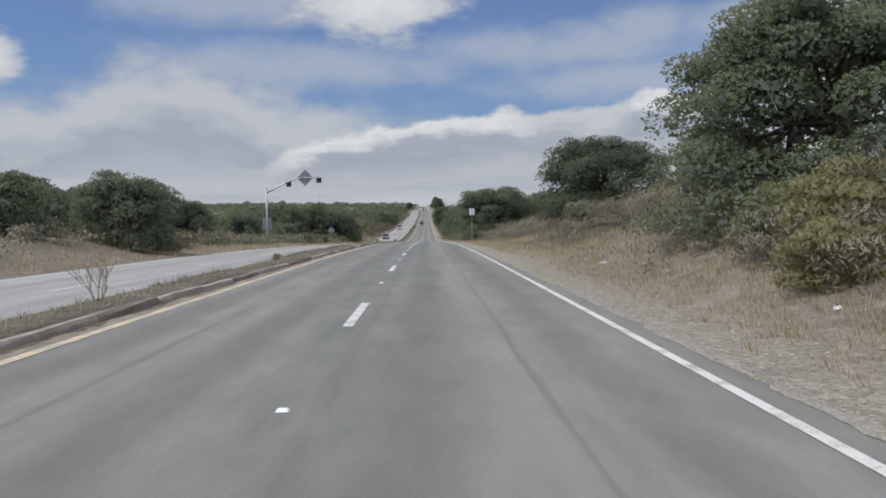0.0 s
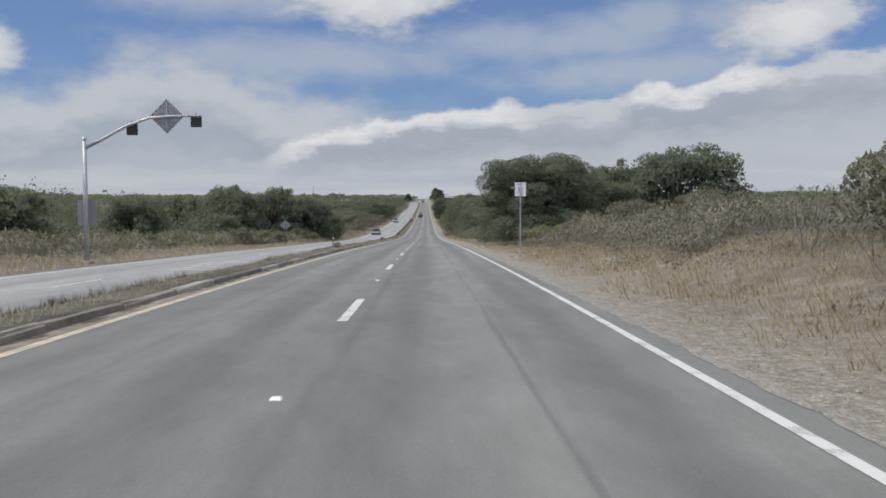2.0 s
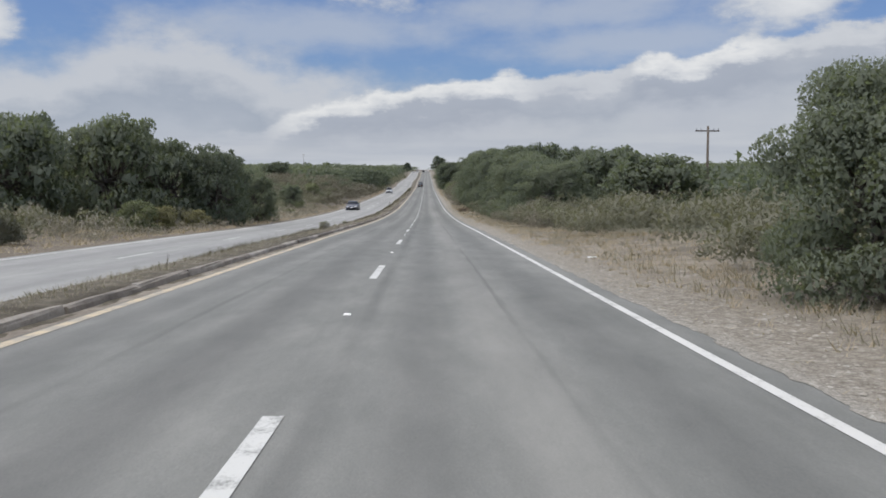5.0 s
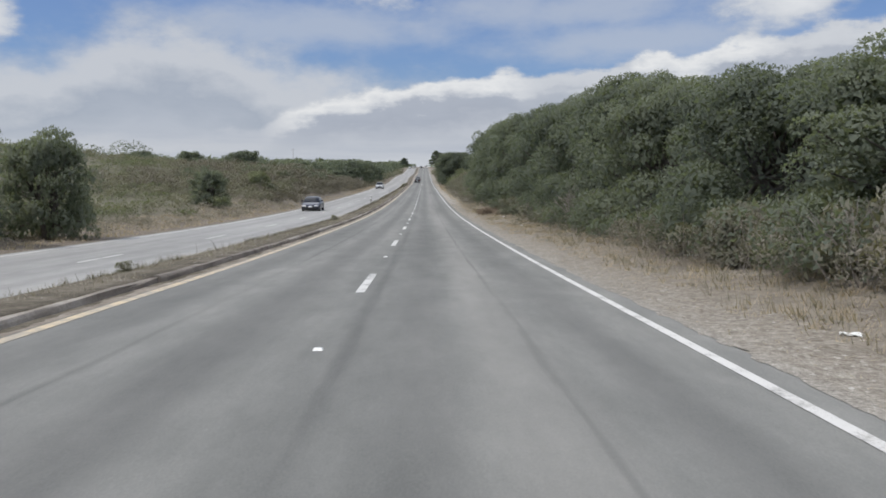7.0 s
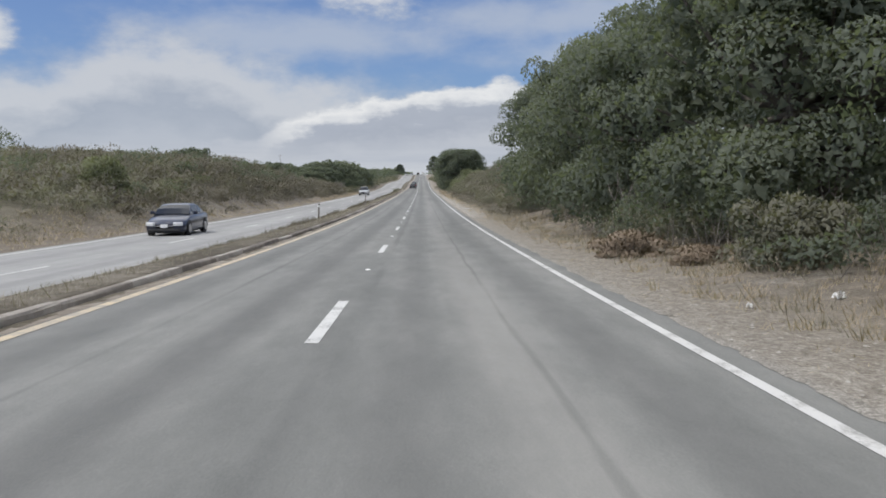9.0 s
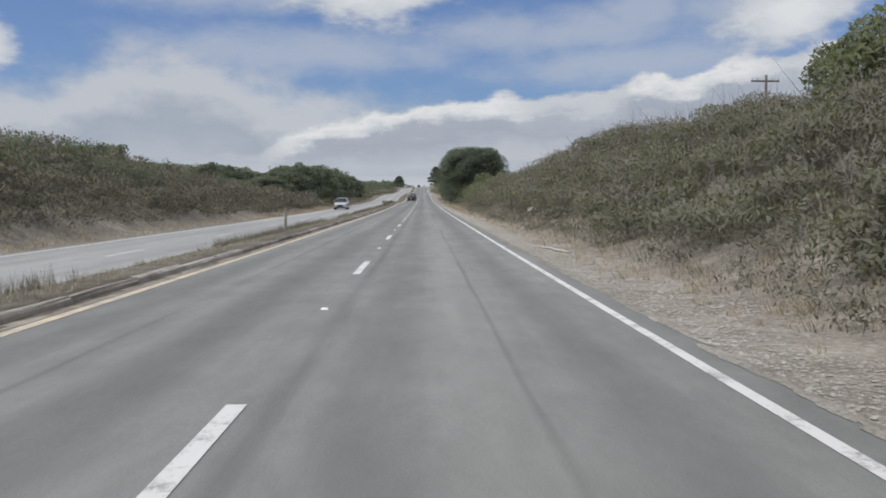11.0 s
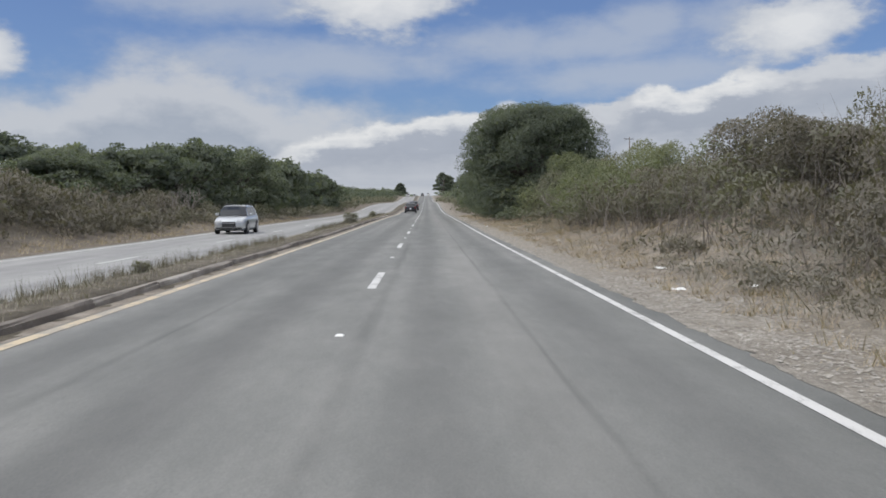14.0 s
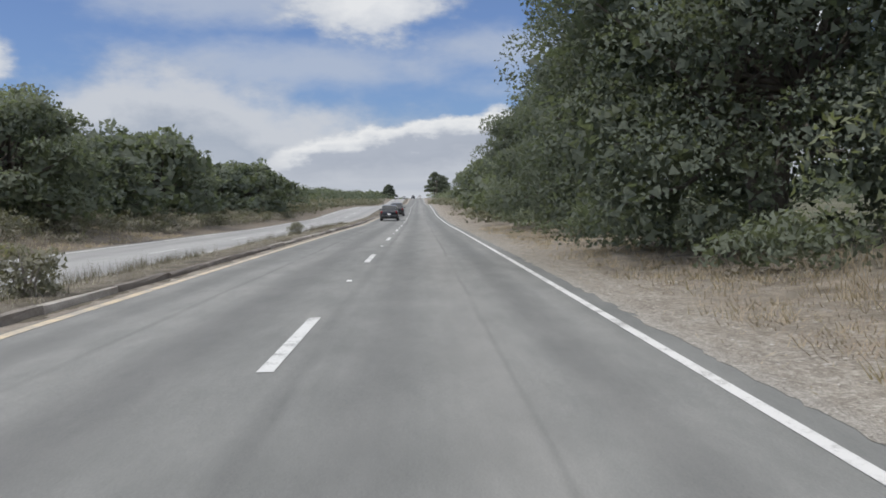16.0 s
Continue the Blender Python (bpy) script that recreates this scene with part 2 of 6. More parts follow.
def soil(name):
    """Verge and open land: dry grass litter, bare sandy dirt and grey-green scrub ground."""
    m, n = material(name)
    pos = n.add("ShaderNodeTexCoord").outputs["Object"]
    sep = n.add("ShaderNodeSeparateXYZ", {0: pos})
    a, b, c = n.noise(pos, 0.16, 5.0, 0.6), n.noise(pos, 1.6, 7.0, 0.72), n.noise(pos, 14.0, 4.0, 0.75)
    f = n.math("ADD", n.math("MULTIPLY", a, 0.25), n.math("ADD", n.math("MULTIPLY", b, 0.45), n.math("MULTIPLY", c, 0.30)))
    dry = n.ramp(f, ((0.34, (0.080, 0.069, 0.056)), (0.45, (0.155, 0.134, 0.108)), (0.54, (0.25, 0.218, 0.176)), (0.66, (0.42, 0.378, 0.315))))
    sand = n.ramp(n.math("ADD", n.math("MULTIPLY", b, 0.5), n.math("MULTIPLY", c, 0.5)), ((0.36, (0.12, 0.108, 0.090)), (0.5, (0.25, 0.228, 0.195)), (0.64, (0.46, 0.43, 0.38))))
    scrub = n.ramp(f, ((0.35, (0.062, 0.064, 0.044)), (0.52, (0.122, 0.120, 0.082)), (0.68, (0.215, 0.20, 0.142))))
    wob = n.math("MULTIPLY", n.math("SUBTRACT", b, 0.5), 2.6)
    xr = n.math("ADD", sep.outputs[0], wob)
    edge = n.add("ShaderNodeMapRange", {0: xr, 1: 4.2, 2: 5.5, 3: 1.0, 4: 0.0}, interpolation_type="SMOOTHSTEP").outputs[0]
    away = n.math("MAXIMUM", n.add("ShaderNodeMapRange", {0: xr, 1: 8.0, 2: 11.5, 3: 0.0, 4: 1.0}).outputs[0],
                  n.add("ShaderNodeMapRange", {0: xr, 1: -22.0, 2: -14.5, 3: 0.9, 4: 0.0}).outputs[0])
    right = n.math("GREATER_THAN", sep.outputs[0], 0.0)
    col = n.mix(n.math("MULTIPLY", edge, right), dry, sand)
    bare = n.add("ShaderNodeMapRange", {0: n.noise(pos, 0.9, 7.0, 0.75), 1: 0.54, 2: 0.62, 3: 0.0, 4: 0.9}).outputs[0]
    col = n.mix(n.math("MULTIPLY", bare, n.math("SUBTRACT", 1.0, away)), col, sand)
    # grey gravel along the paving, a paler rocky bank, dark weedy soil on the median
    speck = n.noise(pos, 38.0, 3.0, 0.8)
    gravel = n.ramp(speck, ((0.36, (0.13, 0.125, 0.112)), (0.5, (0.32, 0.31, 0.285)), (0.64, (0.58, 0.56, 0.53))))
    strip = n.add("ShaderNodeMapRange", {0: n.math("ADD", sep.outputs[0], n.math("MULTIPLY", wob, 0.5)), 1: 4.35, 2: 4.9, 3: 0.75, 4: 0.0}).outputs[0]
    col = n.mix(n.math("MULTIPLY", strip, right), col, gravel)
    # bleached straw and sand lies in patches between darker dirt
    flatp = n.add("ShaderNodeVectorMath", {0: pos, 1: (1.5, 0.9, 1.0)}, operation="MULTIPLY").outputs[0]
    lie = n.noise(flatp, 4.2, 8.0, 0.72)
    pale = n.ramp(n.math("ADD", n.math("MULTIPLY", c, 0.5), n.math("MULTIPLY", speck, 0.5)), ((0.38, (0.24, 0.215, 0.175)), (0.5, (0.40, 0.37, 0.315)), (0.62, (0.60, 0.565, 0.50))))
    dirt = n.ramp(n.math("ADD", n.math("MULTIPLY", c, 0.5), n.math("MULTIPLY", speck, 0.5)), ((0.38, (0.075, 0.062, 0.048)), (0.5, (0.145, 0.122, 0.097)), (0.62, (0.26, 0.225, 0.18))))
    near = n.math("MULTIPLY", n.add("ShaderNodeMapRange", {0: xr, 1: 4.9, 2: 6.5, 3: 0.8, 4: 0.0}).outputs[0], right)
    near = n.math("MULTIPLY", near, n.add("ShaderNodeMapRange", {0: sep.outputs[0], 1: 3.9, 2: 4.2, 3: 0.5, 4: 1.0}).outputs[0])
    col = n.mix(near, col, n.mix(n.add("ShaderNodeMapRange", {0: lie, 1: 0.44, 2: 0.64, 3: 0.22, 4: 0.72}).outputs[0], dirt, pale))
    # brown dirt beside the oncoming road
    col = n.mix(n.math("MULTIPLY", n.math("LESS_THAN", sep.outputs[0], -12.0), 0.6), col, dirt)
    along = n.math("MULTIPLY", n.add("ShaderNodeMapRange", {0: sep.outputs[1], 1: 250.0, 2: 264.0, 3: 0.0, 4: 1.0}).outputs[0],
                   n.add("ShaderNodeMapRange", {0: sep.outputs[1], 1: 340.0, 2: 356.0, 3: 1.0, 4: 0.0}).outputs[0])
    rocky = n.ramp(f, ((0.34, (0.095, 0.085, 0.07)), (0.48, (0.20, 0.18, 0.15)), (0.57, (0.33, 0.305, 0.265)), (0.68, (0.54, 0.51, 0.46))))
    col = n.mix(n.math("MULTIPLY", along, 0.5), col, rocky)
    col = n.mix(away, col, scrub)
    mid = n.math("MULTIPLY", n.math("LESS_THAN", sep.outputs[0], -3.0), n.math("GREATER_THAN", sep.outputs[0], -9.0))
    weedy = n.ramp(f, ((0.36, (0.060, 0.052, 0.040)), (0.50, (0.125, 0.110, 0.085)), (0.64, (0.25, 0.225, 0.185))))
    col = n.mix(mid, col, weedy)
    h = n.math("ADD", n.math("MULTIPLY", b, 0.4), n.math("MULTIPLY", c, 0.6))
    bump = n.add("ShaderNodeBump", {"Height": h, "Strength": 0.9, "Distance": 0.07}).outputs[0]
    finish(n, n.add("ShaderNodeBsdfPrincipled", {"Base Color": col, "Roughness": 0.95, "Specular IOR Level": 0.15, "Normal": bump}))
    return m


M_SOIL = soil("dry_soil")
M_ROAD = asphalt("worn_asphalt", ((0.118, 0.121, 0.114), (0.172, 0.174, 0.164), (0.238, 0.237, 0.222)),
                 ((0.95, 0.4, 0.2), (2.75, 0.4, 0.22), (-1.0, 0.5, 0.28), (-2.6, 0.4, 0.25), (1.8, 0.5, -0.22)), ((0.27, 0.13), (-1.88, 0.07), (2.05, 0.05)))
M_ROAD2 = asphalt("pale_asphalt", ((0.21, 0.21, 0.205), (0.27, 0.27, 0.262), (0.34, 0.335, 0.325)), ((-7.2, 0.4, 0.15), (-10.2, 0.45, 0.15)))
M_WHITE = worn_paint("white_road_paint", (0.55, 0.55, 0.53, 1), (0.22, 0.22, 0.21, 1), 0.42)
M_EDGE = worn_paint("dusty_edge_paint", (0.57, 0.565, 0.545, 1), (0.24, 0.235, 0.22, 1), 0.42)
M_FADED = worn_paint("faded_yellow_paint", (0.36, 0.32, 0.24, 1), (0.25, 0.24, 0.22, 1), 0.52)
M_YELLOW = worn_paint("yellow_road_paint", (0.54, 0.445, 0.30, 1), (0.33, 0.30, 0.25, 1), 0.48)
M_KERB = surface("old_concrete", ((0.13, 0.112, 0.095), (0.23, 0.205, 0.175), (0.38, 0.355, 0.315)), 1.6, 30, 0.9, bump=0.7, per_object=0.35)
M_GUTTER = surface("dusty_gutter", ((0.10, 0.082, 0.062), (0.21, 0.18, 0.145), (0.38, 0.35, 0.30)), 2.2, 30, 0.9, bump=0.4)
M_BARK = surface("oak_bark", ((0.05, 0.042, 0.035), (0.11, 0.095, 0.08), (0.19, 0.17, 0.15)), 3.0, 30, 0.9, bump=0.8, stretch=(1, 1, 0.3))
M_TWIG = surface("dead_twigs", ((0.16, 0.13, 0.11), (0.28, 0.25, 0.22), (0.40, 0.37, 0.33)), 3.0, 30, 0.9)
# oak leaf colours lifted and blued: haze over the dark crowns is painted in
M_HAZED_OAK = leafy("oak_leaves", ((0.084, 0.100, 0.086), (0.124, 0.145, 0.118), (0.172, 0.195, 0.152), (0.232, 0.256, 0.195)), 0.46)
M_SCRUB = leafy("scrub_leaves", ((0.102, 0.104, 0.082), (0.157, 0.157, 0.123), (0.218, 0.212, 0.168), (0.295, 0.278, 0.222)), 0.36)
M_GREEN = leafy("bright_leaves", ((0.095, 0.110, 0.070), (0.145, 0.163, 0.103), (0.20, 0.215, 0.14), (0.275, 0.282, 0.19)), 0.42)
M_DARKBRUSH = leafy("dark_dry_brush", ((0.092, 0.084, 0.071), (0.143, 0.131, 0.111), (0.198, 0.182, 0.155), (0.275, 0.255, 0.22)), 0.3)
M_BROWN = leafy("dry_brush", ((0.140, 0.127, 0.106), (0.21, 0.191, 0.162), (0.285, 0.262, 0.225), (0.375, 0.348, 0.302)), 0.25)
M_GREY = leafy("grey_brush", ((0.12, 0.112, 0.095), (0.185, 0.174, 0.150), (0.255, 0.242, 0.210), (0.35, 0.335, 0.295)), 0.2)
M_YELLOWISH = leafy("yellowing_leaves", ((0.115, 0.112, 0.064), (0.178, 0.170, 0.098), (0.245, 0.232, 0.138), (0.33, 0.312, 0.20)), 0.38)
M_RUST = leafy("rust_brown_leaves", ((0.125, 0.095, 0.072), (0.20, 0.156, 0.118), (0.275, 0.22, 0.168), (0.355, 0.298, 0.235)), 0.15)
M_STRAW = leafy("dry_grass", ((0.20, 0.160, 0.120), (0.32, 0.264, 0.203), (0.43, 0.362, 0.288), (0.55, 0.484, 0.398)), 0.3)
M_STEEL = surface("galvanised_steel", ((0.30, 0.31, 0.32), (0.42, 0.43, 0.44), (0.52, 0.53, 0.54)), 4.0, 40, 0.5, metal=0.6)
M_SIGNBACK = surface("bare_aluminium", ((0.20, 0.205, 0.22), (0.27, 0.275, 0.29), (0.33, 0.335, 0.35)), 2.0, 20, 0.55, metal=0.3)
M_BLACK = surface("black_housing", ((0.015, 0.015, 0.016), (0.03, 0.03, 0.032)), 4.0, 40, 0.6)
M_SIGNWHITE = surface("sign_white", ((0.80, 0.81, 0.80), (0.86, 0.86, 0.85), (0.89, 0.89, 0.88)), 3.0, 30, 0.45)
M_INK = surface("sign_black", ((0.02, 0.02, 0.02), (0.04, 0.04, 0.04)), 5.0, 50, 0.5)
M_WOOD = surface("weathered_pole", ((0.07, 0.055, 0.045), (0.13, 0.105, 0.085), (0.20, 0.17, 0.14)), 2.0, 24, 0.9, stretch=(1, 1, 0.1))
M_STONE = surface("pale_stones", ((0.26, 0.24, 0.21), (0.40, 0.375, 0.335), (0.56, 0.54, 0.50)), 2.0, 24, 0.9, per_object=0.3)


# ---- building helpers ----
def mesh_of(name, verts, faces, smooth=False):
    me = bpy.data.meshes.new(name)
    me.from_pydata([tuple(v) for v in verts], [], faces)
    if smooth:
        me.shade_smooth()
    return me


def soft_normals(me, corners, out):
    """Leaves of a mass are shaded partly by the way the mass faces, as a crown of small leaves is."""
    n = np.cross(corners[:, 1] - corners[:, 0], corners[:, 2] - corners[:, 0])
    n /= np.linalg.norm(n, axis=1)[:, None] + 1e-9
    v = n * 0.26 + out * 0.95 + np.array((0, 0, 0.30))
    v /= np.linalg.norm(v, axis=1)[:, None] + 1e-9
    me.shade_smooth()
    me.normals_split_custom_set_from_vertices(np.repeat(v, corners.shape[1], axis=0))


def facing(corners, out):
    """Turns each leaf so that its front looks outwards."""
    n = np.cross(corners[:, 1] - corners[:, 0], corners[:, 2] - corners[:, 0])
    back = (n * out).sum(1) < 0
    corners[back] = corners[back][:, ::-1]
    return corners


def tris_mesh(name, corners):
    """A mesh of loose triangles from an array n x 3 x 3."""
    nq = len(corners)
    me = bpy.data.meshes.new(name)
    me.vertices.add(nq * 3)
    me.vertices.foreach_set("co", corners.astype(np.float32).ravel())
    me.loops.add(nq * 3)
    me.loops.foreach_set("vertex_index", np.arange(nq * 3, dtype=np.int32))
    me.polygons.add(nq)
    me.polygons.foreach_set("loop_start", np.arange(0, nq * 3, 3, dtype=np.int32))
    me.update(calc_edges=True)
    return me


def piece(name, me, mat, parent=None, label=""):
    """Links a mesh as one object, under a thing or part where one is given."""
    ob = new(name, me)
    if mat:
        me.materials.clear()
        me.materials.append(mat)
    if parent is not None:
        ob.parent = parent
    return tagged(ob, label)


def part(name, bm, mat, parent=None, label="", smooth=False):
    me = bpy.data.meshes.new(name)
    bmesh.ops.recalc_face_normals(bm, faces=bm.faces)
    bm.to_mesh(me)
    bm.free()
    if smooth:
        me.shade_smooth()
    return piece(name, me, mat, parent, label)


def thing(name, m, label, category, group="", kind=""):
    ob = new(name)
    ob.empty_display_size = 0.3
    ob.matrix_basis = m
    return tagged(ob, label, category, group, kind)


def box(bm, cx, cy, cz, sx, sy, sz, bevel=0.0, m=None):
    r = bmesh.ops.create_cube(bm, size=1.0, matrix=(m or Matrix()) @ Matrix.Translation((cx, cy, cz)) @ Matrix.Diagonal((sx, sy, sz, 1)))
    if bevel:
        es = list({e for v in r["verts"] for e in v.link_edges})
        bmesh.ops.bevel(bm, geom=es, offset=bevel, segments=2, affect="EDGES", profile=0.6)
    return bm


def tube(bm, points, radii, sides=8, caps=True):
    """A tapered tube through the points."""
    rings = []
    pts = [Vector(p) for p in points]
    for i, p in enumerate(pts):
        d = (pts[min(i + 1, len(pts) - 1)] - pts[max(i - 1, 0)]).normalized()
        a = d.cross(Vector((0.31, 0.17, 0.93)) if abs(d.z) < 0.9 else Vector((1, 0.1, 0))).normalized()
        b = d.cross(a)
        rings.append([bm.verts.new(p + (a * math.cos(k * math.tau / sides) + b * math.sin(k * math.tau / sides)) * radii[i]) for k in range(sides)])
    for r0, r1 in zip(rings, rings[1:]):
        for k in range(sides):
            bm.faces.new((r0[k], r0[(k + 1) % sides], r1[(k + 1) % sides], r1[k]))
    if caps:
        bm.faces.new(rings[0][::-1])
        bm.faces.new(rings[-1])
    return bm


# ---- the land ----
def steps(y, ys, vs):
    return np.interp(y, ys, vs)


RIGHT_Y = (-60, 10, 45, 70, 90, 112, 150, 200, 245, 266, 285, 305, 322, 345, 370, 400, 460, 600)
RIGHT_H = (2.0, 2.1, 1.9, 1.2, 0.8, 0.35, 0.3, 0.5, 0.7, 2.6, 3.5, 4.1, 3.8, 2.9, 1.5, 0.6, 0.8, 0.6)
LEFT_Y = (-60, 10, 40, 60, 85, 140, 180, 230, 262, 285, 310, 340, 380, 430, 520)
LEFT_H = (1.6, 1.4, 1.2, 0.7, 0.3, 0.2, 0.4, 0.5, 1.8, 3.5, 3.7, 2.6, 1.2, 1.0, 0.6)
FIELD_Y = (-60, 60, 110, 150, 180, 230, 300, 420, 600, 900)
FIELD_H = (2.5, 2.6, 2.8, 3.4, 4.0, 4.4, 4.8, 4.6, 4.0, 3.0)


def ease(u):
    u = np.clip(u, 0, 1)
    return u * u * (3 - 2 * u)


def lumps(x, y):
    return (np.sin(x * 0.31 + y * 0.17) + np.sin(x * 0.13 - y * 0.23 + 1.3) + np.sin(y * 0.41 + 0.6 + x * 0.05)) / 3.0


def land_z(x, y):
    """The height of the ground at x, y."""
    x, y = np.asarray(x, float), np.asarray(y, float)
    base = road_z(np.minimum(y, 980.0))
    right = steps(y, RIGHT_Y, RIGHT_H) * ease((x - 5.0) / 8.0) + np.clip(x - 13, 0, 500) * 0.006
    right = right + 0.22 * lumps(x, y) * ease((x - 5.0) / 3.0) + 0.05 * lumps(x * 4, y * 4) * ease((x - 4.3) / 1.0)
    left = -0.24 + steps(y, LEFT_Y, LEFT_H) * ease((-13.0 - x) / 7.0) + steps(y, FIELD_Y, FIELD_H) * ease((-16.0 - x) / 62.0)
    left = left + 0.25 * lumps(x, y) * ease((-13.2 - x) / 4.0)
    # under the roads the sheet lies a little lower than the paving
    mid = np.interp(x, (-12.6, -12.3, -5.8, -5.6, -5.2, -4.5, -3.86, -3.74, 3.72, 3.92), (-0.24, -0.34, -0.34, -0.20, 0.0, 0.095, 0.10, -0.12, -0.10, -0.012))
    h = np.where(x > 3.92, right, np.where(x < -12.6, left, mid))
    far = ease((np.abs(x) - 250.0) / 900.0) * 6.0 * (1 + 0.5 * lumps(x * 0.03, y * 0.03))
    end = ease((y - 1000.0) / 1500.0) * 10.0
    return base + h + far + end


def build_land():
    xs = np.unique(np.concatenate([np.arange(-12.6, 4.26, 0.4), [-12.3, -5.8, -5.6, -5.2, -4.5, -3.86, -3.74, 3.72, 3.92, 4.25], np.arange(4.25, 16, 0.5), np.arange(16, 40, 2.0), np.geomspace(40, 2400, 26),
                                   -np.arange(12.6, 24, 0.7), -np.arange(24, 50, 2.0), -np.geomspace(50, 2400, 26)]).round(3))
    ys = np.unique(np.concatenate([np.arange(-60, 440, 1.6), np.arange(440, 1000, 10.0), np.geomspace(1000, 4200, 16)]).round(3))
    gx, gy = np.meshgrid(xs, ys)
    gz = land_z(gx, gy)
    nx, ny = len(xs), len(ys)
    verts = np.stack([gx, gy, gz], -1).reshape(-1, 3)
    i = np.arange(nx * ny).reshape(ny, nx)
    f = np.stack([i[:-1, :-1], i[:-1, 1:], i[1:, 1:], i[1:, :-1]], -1).reshape(-1, 4)
    me = bpy.data.meshes.new("ground")
    me.vertices.add(len(verts))
    me.vertices.foreach_set("co", verts.astype(np.float32).ravel())
    me.loops.add(f.size)
    me.loops.foreach_set("vertex_index", f.astype(np.int32).ravel())
    me.polygons.add(len(f))
    me.polygons.foreach_set("loop_start", np.arange(0, f.size, 4, dtype=np.int32))
    me.update(calc_edges=True)
    me.shade_smooth()
    tagged(piece("ground", me, M_SOIL), "dry grass, sandy dirt and scrub land beside the road", "ground", kind="structure")


def ribbon(x0, x1, y0, y1, dz, step=4.0, crown=0.0, thick=0.0):
    """A strip that follows the road's level from y0 to y1."""
    n = max(2, int(round((y1 - y0) / step)) + 1)
    ys = np.linspace(y0, y1, n)
    zs = road_z(np.minimum(ys, 980.0)) + ease((ys - 1000.0) / 1500.0) * 10.0 + dz
    verts, faces = [], []
    for y, z in zip(ys, zs):
        verts += [(x0, y, z), (x1, y, z)]
        if thick:
            verts += [(x1, y, z - thick), (x0, y, z - thick)]
    k = 4 if thick else 2
    for j in range(n - 1):
        a, b = j * k, j * k + k
        faces.append((a, a + 1, b + 1, b))
        if thick:
            faces += [(a + 1, a + 2, b + 2, b + 1), (a + 2, a + 3, b + 3, b + 2), (a + 3, a, b, b + 3)]
    if thick:
        faces += [(0, 3, 2, 1), (len(verts) - 4, len(verts) - 3, len(verts) - 2, len(verts) - 1)]
    return verts, faces


OPP = -0.24       # the far carriageway lies lower
build_land()
v, f = ribbon(-3.62, 3.97, -60, 1500, 0.0, 2.5, thick=0.2)
road = tagged(piece("road", mesh_of("road", v, f), M_ROAD), "worn grey asphalt carriageway with dark wheel tracks", "road", kind="structure")
v, f = ribbon(-12.35, -5.7, -60, 1500, OPP, 2.5, thick=0.2)
road2 = tagged(piece("road", mesh_of("road_2", v, f), M_ROAD2), "pale worn asphalt of the oncoming carriageway", "road", kind="structure")

# dusty concrete gutter at the foot of the kerb
v, f = ribbon(-3.64, -3.37, -60, 1000, 0.004, 2.5)
tagged(piece("gutter", mesh_of("gutter", v, f), M_GUTTER), "pale dusty concrete gutter along the kerb", "gutter", kind="structure")

# lines
v, f = ribbon(3.53, 3.645, -60, 1400, 0.005, 2.5)
tagged(piece("edge_line", mesh_of("edge_line", v, f), M_EDGE), "solid white edge line painted on the asphalt", "road marking", kind="structure")
v, f = ribbon(-3.33, -3.17, -60, 1400, 0.005, 2.5)
tagged(piece("median_line", mesh_of("median_line", v, f), M_YELLOW), "faded yellow line along the median kerb", "road marking", kind="structure")
v, f = ribbon(-11.95, -11.83, -60, 1400, OPP + 0.005, 2.5)
tagged(piece("far_edge_line", mesh_of("far_edge_line", v, f), M_EDGE), "thin white edge line of the oncoming carriageway", "road marking", kind="structure")
v, f = ribbon(-6.25, -6.13, -60, 1400, OPP + 0.005, 2.5)
tagged(piece("far_median_line", mesh_of("far_median_line", v, f), M_FADED), "worn yellow line of the oncoming carriageway", "road marking", kind="structure")

PERIOD = 14.63
for i in range(-4, 60):
    y = 13.0 + PERIOD * i
    v, f = ribbon(-0.072, 0.072, y - 1.83, y + 1.83, 0.006, 1.83)
    tagged(piece("lane_dash", mesh_of("lane_dash", v, f), M_WHITE), "worn white lane dash painted on the asphalt", "lane dash", "lane dashes", "structure")
for i in range(-4, 40):
    y = 166.7 + 3.4 + PERIOD * (i - 11)
    v, f = ribbon(-8.56, -8.45, y - 1.83, y + 1.83, OPP + 0.006, 1.83)
    tagged(piece("lane_dash", mesh_of("far_lane_dash", v, f), M_WHITE), "white lane dash on the pale oncoming carriageway", "lane dash", "oncoming lane dashes", "structure")


